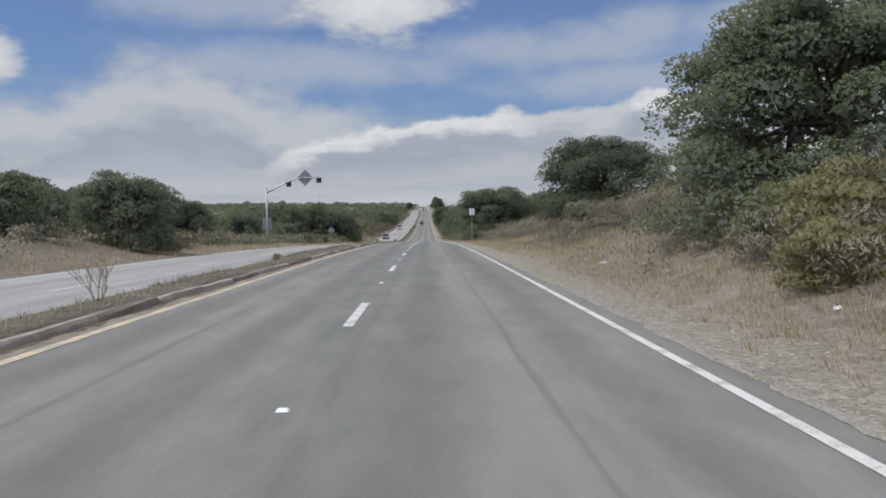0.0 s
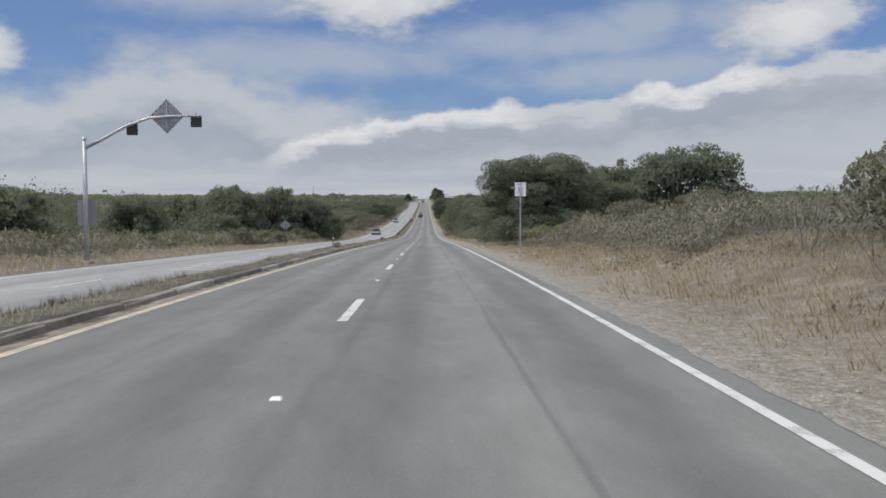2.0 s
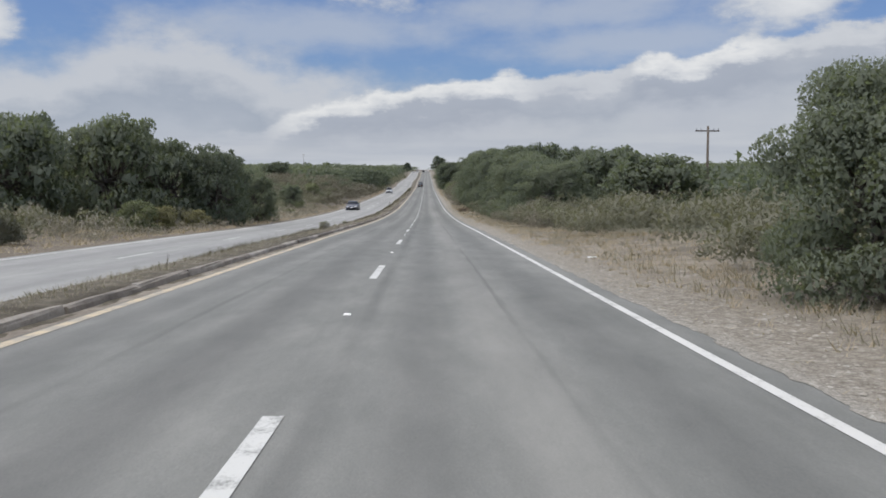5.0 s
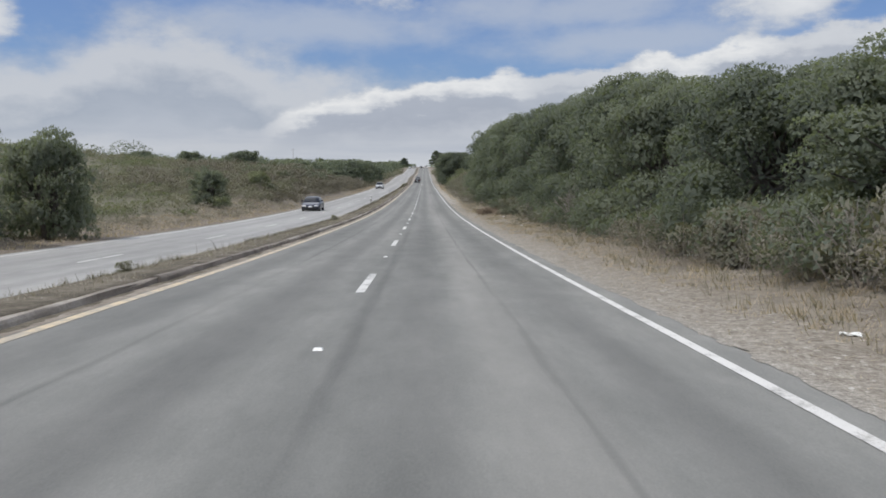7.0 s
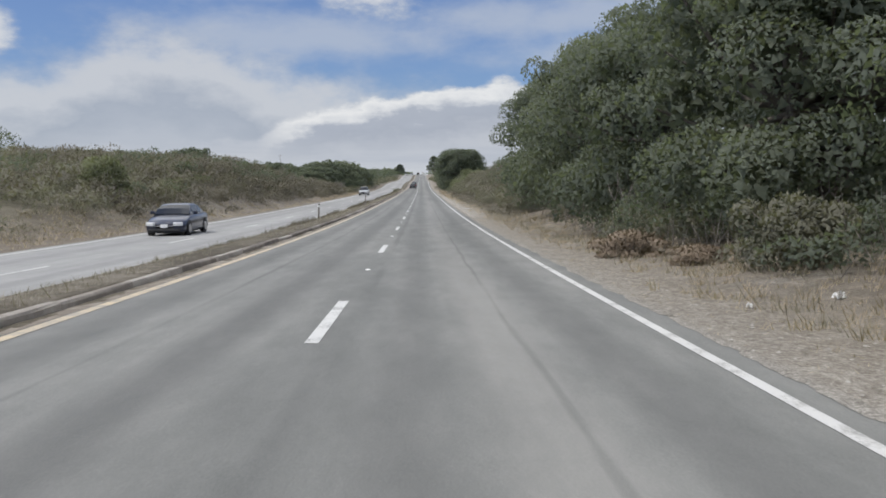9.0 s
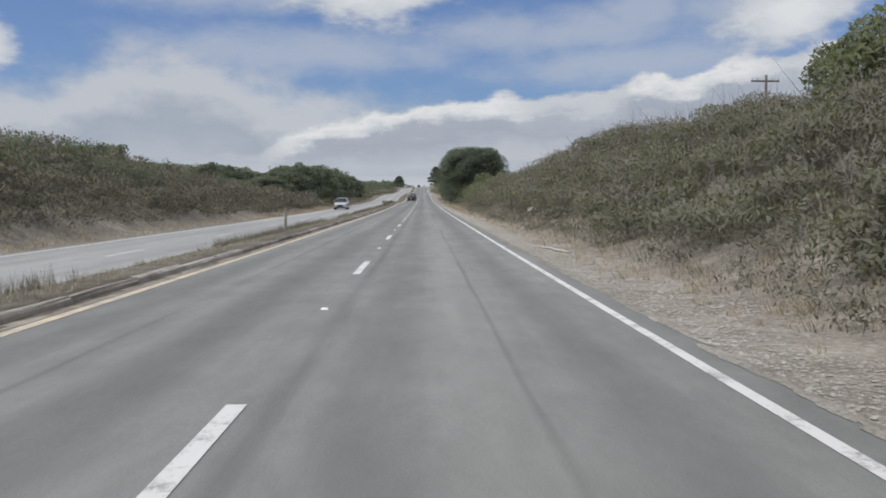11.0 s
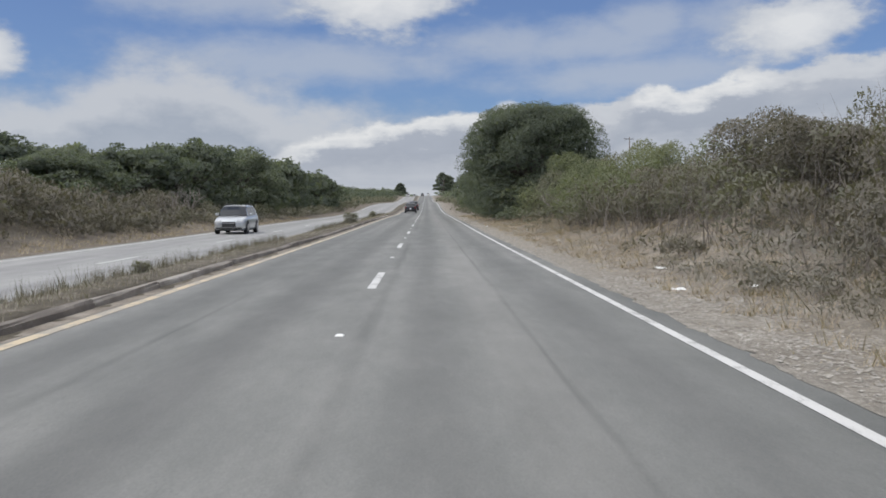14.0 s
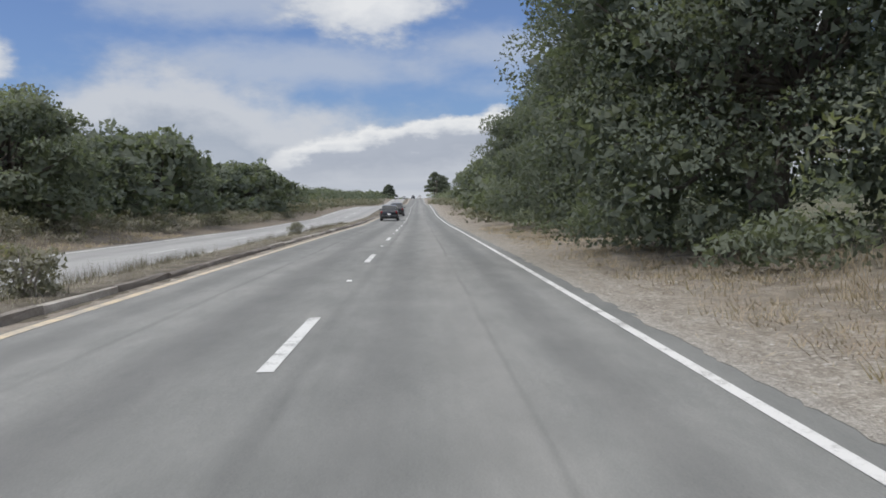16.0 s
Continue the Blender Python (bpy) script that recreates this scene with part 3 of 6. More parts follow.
# ---- kerb ----
def build_kerb():
    """Old concrete kerb, cast in lengths, chipped and a little out of line."""
    rnd = random.Random(5)
    kerb = thing("median_kerb", Matrix(), "weathered concrete kerb along the weedy median", "kerb", kind="structure")
    y, i = -30.0, 0
    while y < 1000:
        ln = 3.0 if y < 470 else 12.0
        gap = 0.02 if y < 470 else 0.0
        y1 = y + ln - gap
        off, up = rnd.uniform(-0.02, 0.02), rnd.uniform(-0.022, 0.01)
        n = 4
        verts, faces = [], []
        prof = ((-3.62, -0.1), (-3.63, 0.08), (-3.65, 0.115), (-3.675, 0.125), (-3.77, 0.125), (-3.82, 0.10), (-3.84, -0.1))
        for k in range(n):
            yy = y + (y1 - y) * k / (n - 1)
            z = float(road_z(yy)) + up
            for px, pz in prof:
                chip = rnd.uniform(-0.022, 0.008) if pz > 0.05 else 0
                verts.append((px + off + chip, yy, z + pz + chip))
        m = len(prof)
        for k in range(n - 1):
            for q in range(m - 1):
                a = k * m + q
                faces.append((a, a + 1, a + m + 1, a + m))
        faces += [tuple(range(m))[::-1], tuple(range((n - 1) * m, n * m))]
        piece("kerb_stone", mesh_of("kerb_stone", verts, faces), M_KERB, kerb)
        y += ln


build_kerb()


# ---- plants ----
def leaf_quads(rng, blobs, count, size, narrow=0.55, shell=0.14, drop=0.0):
    """Loose leaves over and in a heap of ellipsoids: n x 4 x 3."""
    blobs = np.asarray(blobs, float)
    area = (blobs[:, 3] * blobs[:, 4] + blobs[:, 3] * blobs[:, 5]) ** 0.9
    pick = rng.choice(len(blobs), count, p=area / area.sum())
    d = rng.normal(size=(count, 3))
    d /= np.linalg.norm(d, axis=1)[:, None]
    d[:, 2] = np.where(d[:, 2] < -0.55, -d[:, 2], d[:, 2])
    r = 1.0 - np.abs(rng.normal(size=count)) * shell + rng.uniform(-0.04, 0.10, count)
    p = blobs[pick, :3] + blobs[pick, 3:6] * d * r[:, None]
    a = rng.normal(size=(count, 3)) + d * 0.35
    a[:, 2] -= drop
    a /= np.linalg.norm(a, axis=1)[:, None]
    b = np.cross(a, rng.normal(size=(count, 3)) + d)
    b /= np.linalg.norm(b, axis=1)[:, None] + 1e-9
    ln = size * rng.uniform(0.6, 1.35, count)[:, None]
    a, b = a * ln * 0.5, b * ln * 0.5 * narrow
    bend = np.cross(a, b)
    bend /= np.linalg.norm(bend, axis=1)[:, None] + 1e-9
    a, b = a * 1.25, b * 1.35
    return facing(np.stack([p - a - b * 0.5, p + b + bend * ln * 0.1, p + a - b * 0.5], 1), d), d


def leaf_mesh(name, sets):
    q, d = np.concatenate([s[0] for s in sets]), np.concatenate([s[1] for s in sets])
    me = tris_mesh(name, q)
    soft_normals(me, q, d)
    return me


def crown_blobs(rng, radius, height, base, n, even=False):
    """Rounded masses that make up a broad, uneven crown."""
    out = [(0, 0, base + (height - base) * 0.45, radius * 0.62, radius * 0.62, (height - base) * 0.44)]
    for i in range(n):
        a = i * 2.39996 + rng.uniform(-0.4, 0.4)
        u = (i + 0.5) / n
        lift = math.sqrt(1 - u ** 2.5 * 0.90) if even else math.sqrt(1 - u * u * 0.92)
        loose = 0.35 if even else 1.0
        rr = radius * (0.22 + 0.57 * u ** 0.75 if even else 0.28 + 0.50 * u) * (1 + loose * rng.uniform(-0.15, 0.15))
        s = radius * (0.22 if even else rng.uniform(0.17, 0.30))
        z = base + (height - base) * (0.16 + 0.70 * lift * (1 + loose * rng.uniform(-0.18, 0.05))) - s * 0.4
        out.append((math.cos(a) * rr, math.sin(a) * rr, z, s, s, s * rng.uniform(0.65, 0.9)))
    # low boughs down to the ground
    for i in range(44 if even else 18):
        a = i * 0.349 + rng.uniform(-0.2, 0.2)
        rr, s = radius * rng.uniform(0.56, 0.80), radius * rng.uniform(0.20, 0.30)
        out.append((math.cos(a) * rr, math.sin(a) * rr, base + (height - base) * rng.uniform(0.06, 0.58 if even else 0.24), s, s, (height - base) * rng.uniform(0.11, 0.17)))
    # small sprays that break up the outline
    for i in range(0 if even else 26):
        k = out[1 + int(rng.integers(0, n))]
        d = rng.normal(size=3)
        d[2] = abs(d[2])
        d /= np.linalg.norm(d)
        s = radius * rng.uniform(0.09, 0.17)
        out.append((k[0] + d[0] * k[3] * 0.95, k[1] + d[1] * k[4] * 0.95, k[2] + d[2] * k[5] * 0.95, s, s, s * 0.8))
    return out


def oak_template(seed, radius, height, leaves, size, skirt=0.02, label="evergreen oak with dense dark green leaves on the verge", mat=None, sticks=True, even=False):
    """A tree: trunk with limbs, and a crown of single leaves."""
    rng = np.random.default_rng(seed)
    tree = thing("oak_tree", Matrix(), label, "tree", "roadside oaks")
    blobs = crown_blobs(rng, radius, height, height * skirt, 84 if even else 40, even)
    bm = bmesh.new()
    if sticks:
        for k in range(3):
            a = k * 2.1 + seed
            foot = Vector((math.cos(a) * 0.12, math.sin(a) * 0.12, -0.4))
            knee = Vector((math.cos(a) * 0.55, math.sin(a) * 0.55, height * 0.28))
            top = Vector((math.cos(a + 0.3) * radius * 0.3, math.sin(a + 0.3) * radius * 0.3, height * 0.62))
            tube(bm, (foot, foot * 0.6 + knee * 0.4, knee, top), (0.24, 0.19, 0.15, 0.05), 7)
            for bl in blobs[1 + k::6]:
                end = Vector(bl[:3])
                mid = knee.lerp(end, 0.5) + Vector((0, 0, -0.15 * radius * 0.3))
                tube(bm, (knee.lerp(top, 0.25), mid, end), (0.09, 0.06, 0.02), 5, False)
    else:
        tube(bm, ((0, 0, -0.3), (0.1, 0, height * 0.3), (0, 0.1, height * 0.6)), (0.25, 0.18, 0.06), 6)
    part("trunk", bm, M_BARK, tree, "forked grey-brown trunk and limbs", smooth=True)
    sets = [leaf_quads(rng, blobs, leaves, size, 0.78)]
    inner = [(b[0] * 0.88, b[1] * 0.88, b[2] - 0.1, b[3] * 0.8, b[4] * 0.8, b[5] * 0.8) for b in blobs]
    sets.append(leaf_quads(rng, inner, leaves // 6, size * 2.2, 0.9))
    piece("crown", leaf_mesh("crown", sets), mat or M_HAZED_OAK, tree)
    return tree


USED = set()


def put(template, x, y, scale=1.0, turn=0.0, high=1.0, sink=0.05, label=""):
    """The template itself at first, then copies of it, standing on the ground."""
    z = float(land_z(x, y)) - sink
    m = Matrix.LocRotScale((x, y, z), Euler((0, 0, turn)), (scale, scale, scale * high))
    if template.name not in USED:
        USED.add(template.name)
        template.matrix_basis = m
        ob = template
    else:
        base = Matrix.LocRotScale((x, y, z), Euler((0, 0, turn)), (scale, scale, scale * high))
        ob = copy_thing(template, base @ Matrix.Diagonal((1 / template.scale[0], 1 / template.scale[1], 1 / template.scale[2], 1)))
    if label:
        ob["label"] = label
    return ob


OAKS = [oak_template(11, 4.0, 6.0, 54000, 0.077), oak_template(23, 4.2, 5.6, 54000, 0.077), oak_template(37, 3.8, 6.4, 54000, 0.077, 0.03),
        oak_template(61, 6.4, 10.2, 110000, 0.094, 0.0, "great round evergreen oak beside the road", None, True, True)]
OAKS_FAR = [oak_template(41, 4.0, 5.6, 8200, 0.18, 0.0, "dark green evergreen oak behind the verge"), oak_template(43, 4.3, 5.2, 8200, 0.18, 0.0, "broad dark evergreen oak in the scrub")]

OAKS_DISTANT = [oak_template(45, 4.0, 5.6, 3600, 0.28, 0.0, "distant dark green oak along the highway"), oak_template(47, 4.3, 5.2, 3600, 0.28, 0.0, "distant broad oak along the highway")]
OAKS_MID = [oak_template(29, 4.0, 5.8, 17000, 0.125, 0.0, "dark evergreen oak beside the oncoming road"), oak_template(31, 4.1, 5.6, 17000, 0.125, 0.0, "rounded evergreen oak beside the oncoming road")]

# x, y, crown radius, height above its ground
NEAR_OAKS = ((11.8, 23, 4.9, 6.0), (11.9, 53, 4.6, 5.3), (9.1, 107, 4.9, 6.7), (13.5, 113, 4.2, 5.8), (7.7, 124, 2.1, 3.6),
             (9.8, 173, 3.0, 4.3), (9.8, 180, 3.3, 4.9), (9.8, 189, 3.6, 5.9), (10.2, 198, 4.0, 6.8), (10.2, 207, 4.1, 7.3),
             (10.6, 217, 4.5, 7.8), (10.4, 228, 4.9, 7.9), (10.0, 239, 5.0, 8.5), (9.9, 250, 4.9, 8.6), (9.4, 259, 4.3, 7.9),
             (9.3, 433, 5.0, 8.0))
OTHER_OAKS = ((-21.5, 388, 4.6, 3.9), (-21.0, 401, 5.2, 5.2), (-15.5, 182, 2.8, 6.7), (-16.4, 190, 2.4, 6.3), (-15.2, 197, 2.3, 5.1),
             (-18.0, 238, 1.9, 3.6), (-16.5, 52, 3.6, 4.9), (-20.8, 415, 6.2, 6.8), (-19.8, 429, 6.0, 7.2), (-25, 76, 5, 4.8), (-19.5, 75, 2.8, 4.3), (-19.0, 193, 2.6, 6.2), (21.5, 113, 5.5, 8.0), (17, 119, 4.2, 6.8), (17, 45, 3.5, 4.7))
put(OAKS[3], 9.6, 405, 1.04, 0.4, 0.93)
put(OAKS[3], 10.8, 421, 0.9, 2.4)
for i, (x, y, r, h) in enumerate(NEAR_OAKS):
    t = OAKS[i % 3]
    tr, th = ((4.0, 6.0), (4.2, 5.6), (3.8, 6.4))[i % 3]
    put(t, x, y, r / tr, i * 1.7, (h / th) / (r / tr))
for i, (x, y, r, h) in enumerate(OTHER_OAKS):
    tr, th = ((4.0, 5.8), (4.1, 5.6))[i % 2]
    put(OAKS_MID[i % 2], x, y, r / tr, i * 1.7, (h / th) / (r / tr), label="dark evergreen oak behind the roadside bank" if x > 0 else "")
MID_OAKS = [(22, 30, 5, 6), (18, 15, 4, 5), (-20.5, 44, 3, 3.6), (-23, 60, 3.5, 4), (-30, 66, 5, 5),
            (-25, 30, 4, 4.5), (-33, 48, 5, 5), (10, 446, 5, 7), (11, 462, 5, 7), (11.5, 482, 5, 7.5), (11, 505, 5, 7), (12, 530, 5, 7), (12, 560, 5, 7)]
MID_OAKS += [(-21.5, 176, 4.1, 7.9), (-24, 434, 5, 7.0)]
MID_OAKS += [(-27, 84, 3.6, 4.4), (-32, 93, 4.0, 4.8), (-25, 99, 3.2, 4.0), (-38, 84, 4.5, 5.0), (-36, 104, 4.0, 5.0), (-30, 108, 3.5, 4.6), (-45, 387, 5.5, 6.6), (-36, 425, 4.2, 5.4), (-62, 402, 4.6, 5.2), (-78, 412, 4.6, 4.6)]
MID_OAKS += [(-26, 170, 4.5, 7.3), (-19, 181, 3.4, 6.9), (-29, 179, 4, 8.0), (-24, 186, 3.6, 7.0), (-31, 160, 4, 5.5), (-36, 178, 4.5, 6), (-23, 118, 3.0, 4.0), (-27, 132, 3.6, 4.6), (-22, 146, 2.6, 3.4)]
MID_OAKS += [(17.5 + (k % 3), 176 + 22 * k, 4.6, 5.0 + 1.4 * k) for k in range(4)]
MID_OAKS += [(-21.0 + 1.5 * math.sin(k * 2.1), 442 + 12.5 * k, 6.2, 6.2 + 1.0 * math.sin(k * 1.7)) for k in range(7)]
MID_OAKS += [(-28 + 2 * math.sin(k * 1.3), 356 + 13 * k, 4.6, 3.4 + 2.4 * min(1, k / 5) + 0.9 * math.sin(k * 2.3)) for k in range(11)]
MID_OAKS += [(-31 + 3 * math.sin(k * 1.9), 270 + 15 * k, 2.6 + 0.6 * math.sin(k * 1.1), 1.9 + 0.5 * math.sin(k * 1.7)) for k in range(2, 6)]
for i, (x, y, r, h) in enumerate(MID_OAKS):
    tr, th = ((4.0, 5.6), (4.3, 5.2))[i % 2]
    put((OAKS_DISTANT if y > 436 else OAKS_FAR)[i % 2], x, y, r / tr, i * 2.3, (h / th) / (r / tr))


def scatter(rng, count, x0, x1, y0, y1, keep=None):
    x, y = rng.uniform(x0, x1, count), rng.uniform(y0, y1, count)
    if keep is not None:
        k = keep(x, y)
        x, y = x[k], y[k]
    return x, y


def thicket(name, seed, x, y, r, h, per, size, mat, label, category, narrow=0.6, upright=0.0):
    """Many low rounded bushes or far trees, grown together: one mass."""
    rng = np.random.default_rng(seed)
    z = land_z(x, y)
    chunks, outs = [], []
    n = len(x)
    for k in range(3):
        ox, oy = rng.normal(size=n) * r * 0.45, rng.normal(size=n) * r * 0.45
        s = rng.uniform(0.55, 0.85, n)
        hh = h * rng.uniform(0.7, 1.05, n)
        blobs = np.stack([x + ox, y + oy, z + hh * 0.42, r * s, r * s, hh * 0.55], 1)
        m = per // 3
        d = rng.normal(size=(n, m, 3))
        d /= np.linalg.norm(d, axis=2)[..., None]
        d[..., 2] = np.where(d[..., 2] < -0.4, -d[..., 2], d[..., 2])
        rad = 1.0 - np.abs(rng.normal(size=(n, m))) * 0.13 + rng.uniform(-0.05, 0.05, (n, m))
        p = blobs[:, None, :3] + blobs[:, None, 3:6] * d * rad[..., None]
        p, d = p.reshape(-1, 3), d.reshape(-1, 3)
        a = rng.normal(size=p.shape) + d * 0.4
        a[:, 2] += upright
        a /= np.linalg.norm(a, axis=1)[:, None]
        b = np.cross(a, rng.normal(size=p.shape) + d)
        b /= np.linalg.norm(b, axis=1)[:, None] + 1e-9
        sz = np.repeat(np.broadcast_to(size, (n,)), m) * rng.uniform(0.6, 1.4, n * m)
        a, b = a * sz[:, None] * 0.62, b * sz[:, None] * 0.62 * narrow
        chunks.append(facing(np.stack([p - a - b * 0.6, p + b, p + a - b * 0.4], 1), d))
        outs.append(d)
    q = np.concatenate(chunks)
    me = tris_mesh(name, q)
    soft_normals(me, q, np.concatenate(outs))
    return tagged(piece(name, me, mat), label, category, kind="stuff")


rng = np.random.default_rng(3)


def mass(name, seed, count, xr, yr, r, h, per, size, mat, label, category, keep=None, narrow=0.6, upright=0.0):
    x, y = scatter(rng, count, *xr, *yr, keep)
    n = len(x)
    return thicket(name, seed, x, y, rng.uniform(*r, n), rng.uniform(*h, n), per, size, mat, label, category, narrow, upright)


def off_road(a, b):
    return np.abs(a + 4.2) > 19


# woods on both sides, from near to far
mass("oak_woods", 51, 700, (-130, -21), (62, 195), (1.6, 3.2), (2.8, 5.8), 190, 0.28, M_HAZED_OAK, "low dark oak woods beyond the oncoming road", "woods",
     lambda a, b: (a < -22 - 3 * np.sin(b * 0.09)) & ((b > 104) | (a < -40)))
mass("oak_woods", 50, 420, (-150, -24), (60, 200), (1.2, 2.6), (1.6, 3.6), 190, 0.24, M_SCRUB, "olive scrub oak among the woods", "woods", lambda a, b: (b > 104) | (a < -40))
mass("oak_woods", 52, 450, (15, 160), (116, 420), (1.8, 3.2), (2.2, 4.6), 110, 0.5, M_HAZED_OAK, "low dark oak woods beyond the verge", "woods",
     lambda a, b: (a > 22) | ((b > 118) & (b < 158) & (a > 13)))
mass("oak_woods", 53, 1100, (-420, 420), (440, 1000), (2.5, 4.5), (2.8, 5.4), 80, 1.0, M_HAZED_OAK, "distant green oak woods along the highway", "woods", off_road)
mass("oak_woods", 54, 1300, (-1300, 1300), (1000, 2400), (6, 11), (4, 9), 45, 2.7, M_HAZED_OAK, "far wooded skyline", "woods", off_road)
mass("oak_woods", 55, 250, (-150, -48), (300, 620), (2.2, 3.8), (2.0, 3.8), 260, 0.30, M_HAZED_OAK, "dark oaks along the skyline of the field", "woods")
mass("oak_woods", 49, 290, (-48, -17), (505, 960), (2.4, 4.4), (2.2, 4.6), 190, 0.42, M_HAZED_OAK, "oak woods close beside the oncoming road", "woods")
mass("oak_woods", 48, 210, (10, 42), (560, 960), (2.4, 4.4), (2.2, 4.6), 190, 0.42, M_HAZED_OAK, "oak woods close beside the highway", "woods")
mass("scrub", 47, 420, (-26, -14.0), (492, 760), (1.0, 2.2), (0.8, 2.4), 100, 0.3, M_SCRUB, "olive brush along the oncoming road", "scrub")
mass("scrub", 46, 300, (6.4, 16), (445, 760), (1.0, 2.0), (0.7, 1.8), 100, 0.3, M_SCRUB, "olive brush along the highway", "scrub")
# scrub
mass("scrub", 61, 1000, (-110, -15.6), (198, 385), (0.8, 1.7), (0.5, 1.5), 130, 0.19, M_SCRUB, "grey-green coastal scrub on the field", "scrub",
     lambda a, b: a < -16.2 - 1.2 * np.sin(b * 0.3), narrow=0.42, upright=0.4)
mass("scrub", 60, 520, (-90, -16.2), (198, 330), (0.8, 1.8), (0.4, 1.2), 150, 0.16, M_GREEN, "fresh green bushes in the scrub field", "scrub")
mass("scrub", 56, 220, (-32, -15.4), (246, 300), (0.8, 1.5), (0.9, 2.0), 210, 0.15, M_SCRUB, "olive scrub on the bank of the oncoming road", "scrub", None, 0.45, 0.3)
mass("scrub", 34, 280, (-30, -15.2), (284, 390), (0.8, 1.6), (1.0, 2.4), 190, 0.20, M_DARKBRUSH, "brown brush on the bank of the oncoming road", "scrub", None, 0.42, 0.4)
mass("scrub", 33, 90, (-28, -16.2), (262, 384), (0.8, 1.5), (1.2, 2.6), 260, 0.15, M_HAZED_OAK, "dark green shrubs among the brown brush", "scrub")
mass("scrub", 62, 640, (-34, -13.9), (252, 384), (0.8, 1.6), (0.9, 2.2), 170, 0.22, M_DARKBRUSH, "grey-brown dry brush on the bank", "scrub",
     lambda a, b: a < -14.6 - 0.7 * np.sin(b * 0.23), narrow=0.3, upright=0.8)
mass("scrub", 30, 330, (-19.5, -14.2), (266, 388), (0.5, 1.1), (0.5, 1.5), 170, 0.17, M_DARKBRUSH, "brown brush low on the bank of the oncoming road", "scrub",
     lambda a, b: a < -14.6 - 0.5 * np.sin(b * 0.4), narrow=0.35, upright=0.6)
mass("scrub", 29, 120, (-20.5, -15.6), (346, 402), (0.7, 1.3), (1.0, 2.3), 240, 0.19, M_DARKBRUSH, "tall brown brush below the oaks of the oncoming road", "scrub", None, 0.35, 0.6)
mass("scrub", 63, 440, (-27, -14.6), (-5, 160), (0.6, 1.2), (0.6, 1.4), 110, 0.18, M_BROWN, "brown dry brush beside the oncoming road", "scrub",
     lambda a, b: a < -15.2 - 1.0 * np.sin(b * 0.31), narrow=0.3, upright=0.8)
mass("scrub", 59, 300, (-34, -15.6), (60, 185), (0.7, 1.3), (0.7, 1.5), 150, 0.19, M_SCRUB, "grey-green scrub in front of the woods", "scrub", None, 0.42, 0.4)
mass("scrub", 64, 230, (7.4, 15), (4, 102), (0.6, 1.4), (0.5, 1.8), 480, 0.105, M_BROWN, "dry brown brush on the roadside bank", "scrub",
     lambda a, b: a > 7.4 + 0.8 * np.sin(b * 0.25), narrow=0.3, upright=0.8)
mass("scrub", 25, 30, (12.5, 18), (34, 50), (0.8, 1.5), (1.2, 2.2), 520, 0.115, M_BROWN, "tall brown brush on the crest of the roadside bank", "scrub", None, 0.35, 0.5)
mass("scrub", 58, 140, (9.5, 18), (4, 102), (0.6, 1.2), (0.8, 1.7), 220, 0.15, M_SCRUB, "olive scrub high on the roadside bank", "scrub", None, 0.42, 0.4)
mass("scrub", 65, 210, (6.8, 16), (258, 348), (0.75, 1.7), (0.5, 1.6), 860, 0.112, M_SCRUB, "olive scrub covering the steep roadside bank", "scrub",
     lambda a, b: a > 7.0 + 0.8 * np.sin(b * 0.2), narrow=0.42, upright=0.4)
mass("scrub", 28, 190, (6.6, 15), (258, 348), (0.7, 1.4), (0.5, 1.5), 620, 0.105, M_GREY, "grey-brown fuzzy brush covering the steep roadside bank", "scrub",
     lambda a, b: a > 6.8 + 0.8 * np.sin(b * 0.2), narrow=0.26, upright=0.6)
mass("scrub", 66, 200, (6.4, 14), (258, 352), (0.5, 1.1), (0.5, 1.6), 520, 0.115, M_DARKBRUSH, "dark brown dry brush among the scrub on the bank", "scrub",
     lambda a, b: a > 6.3 + 0.7 * np.sin(b * 0.33), narrow=0.3, upright=0.8)
mass("scrub", 31, 90, (6.6, 10.5), (258, 300), (0.5, 1.0), (0.6, 1.4), 480, 0.105, M_SCRUB, "dense olive shrubs on the bank", "scrub", None, 0.42, 0.4)
mass("scrub", 44, 60, (6.6, 13.0), (397, 442), (0.8, 1.3), (0.7, 1.5), 320, 0.13, M_HAZED_OAK, "dark oak suckers at the foot of the great oaks", "scrub")
mass("scrub", 43, 26, (6.8, 14.0), (101, 116), (0.8, 1.3), (0.7, 1.6), 320, 0.13, M_HAZED_OAK, "dark oak suckers under the roadside oak", "scrub")
mass("scrub", 42, 40, (8.0, 14.0), (16, 30), (0.7, 1.2), (0.7, 1.6), 260, 0.13, M_HAZED_OAK, "dark oak suckers on the bank", "scrub")
mass("scrub", 41, 170, (-19.5, -14.6), (384, 500), (0.6, 1.2), (0.6, 1.5), 150, 0.17, M_SCRUB, "olive brush in front of the oaks of the oncoming road", "scrub", None, 0.42, 0.4)
mass("scrub", 40, 150, (-18.5, -14.2), (384, 500), (0.5, 1.0), (0.5, 1.1), 150, 0.15, M_BROWN, "brown brush in front of the oaks of the oncoming road", "scrub", None, 0.3, 0.8)
mass("scrub", 67, 100, (7.6, 14.5), (367, 397), (1.0, 1.7), (1.6, 2.8), 600, 0.13, M_GREEN, "fresh green roadside bushes", "scrub",
     lambda a, b: a > 8.0 + 0.7 * np.sin(b * 0.3), narrow=0.42, upright=0.4)
mass("scrub", 45, 72, (7.6, 14.5), (342, 372), (0.7, 1.2), (0.9, 1.9), 900, 0.105, M_DARKBRUSH, "tall dry brown brush beside the road", "scrub", None, 0.35, 0.8)
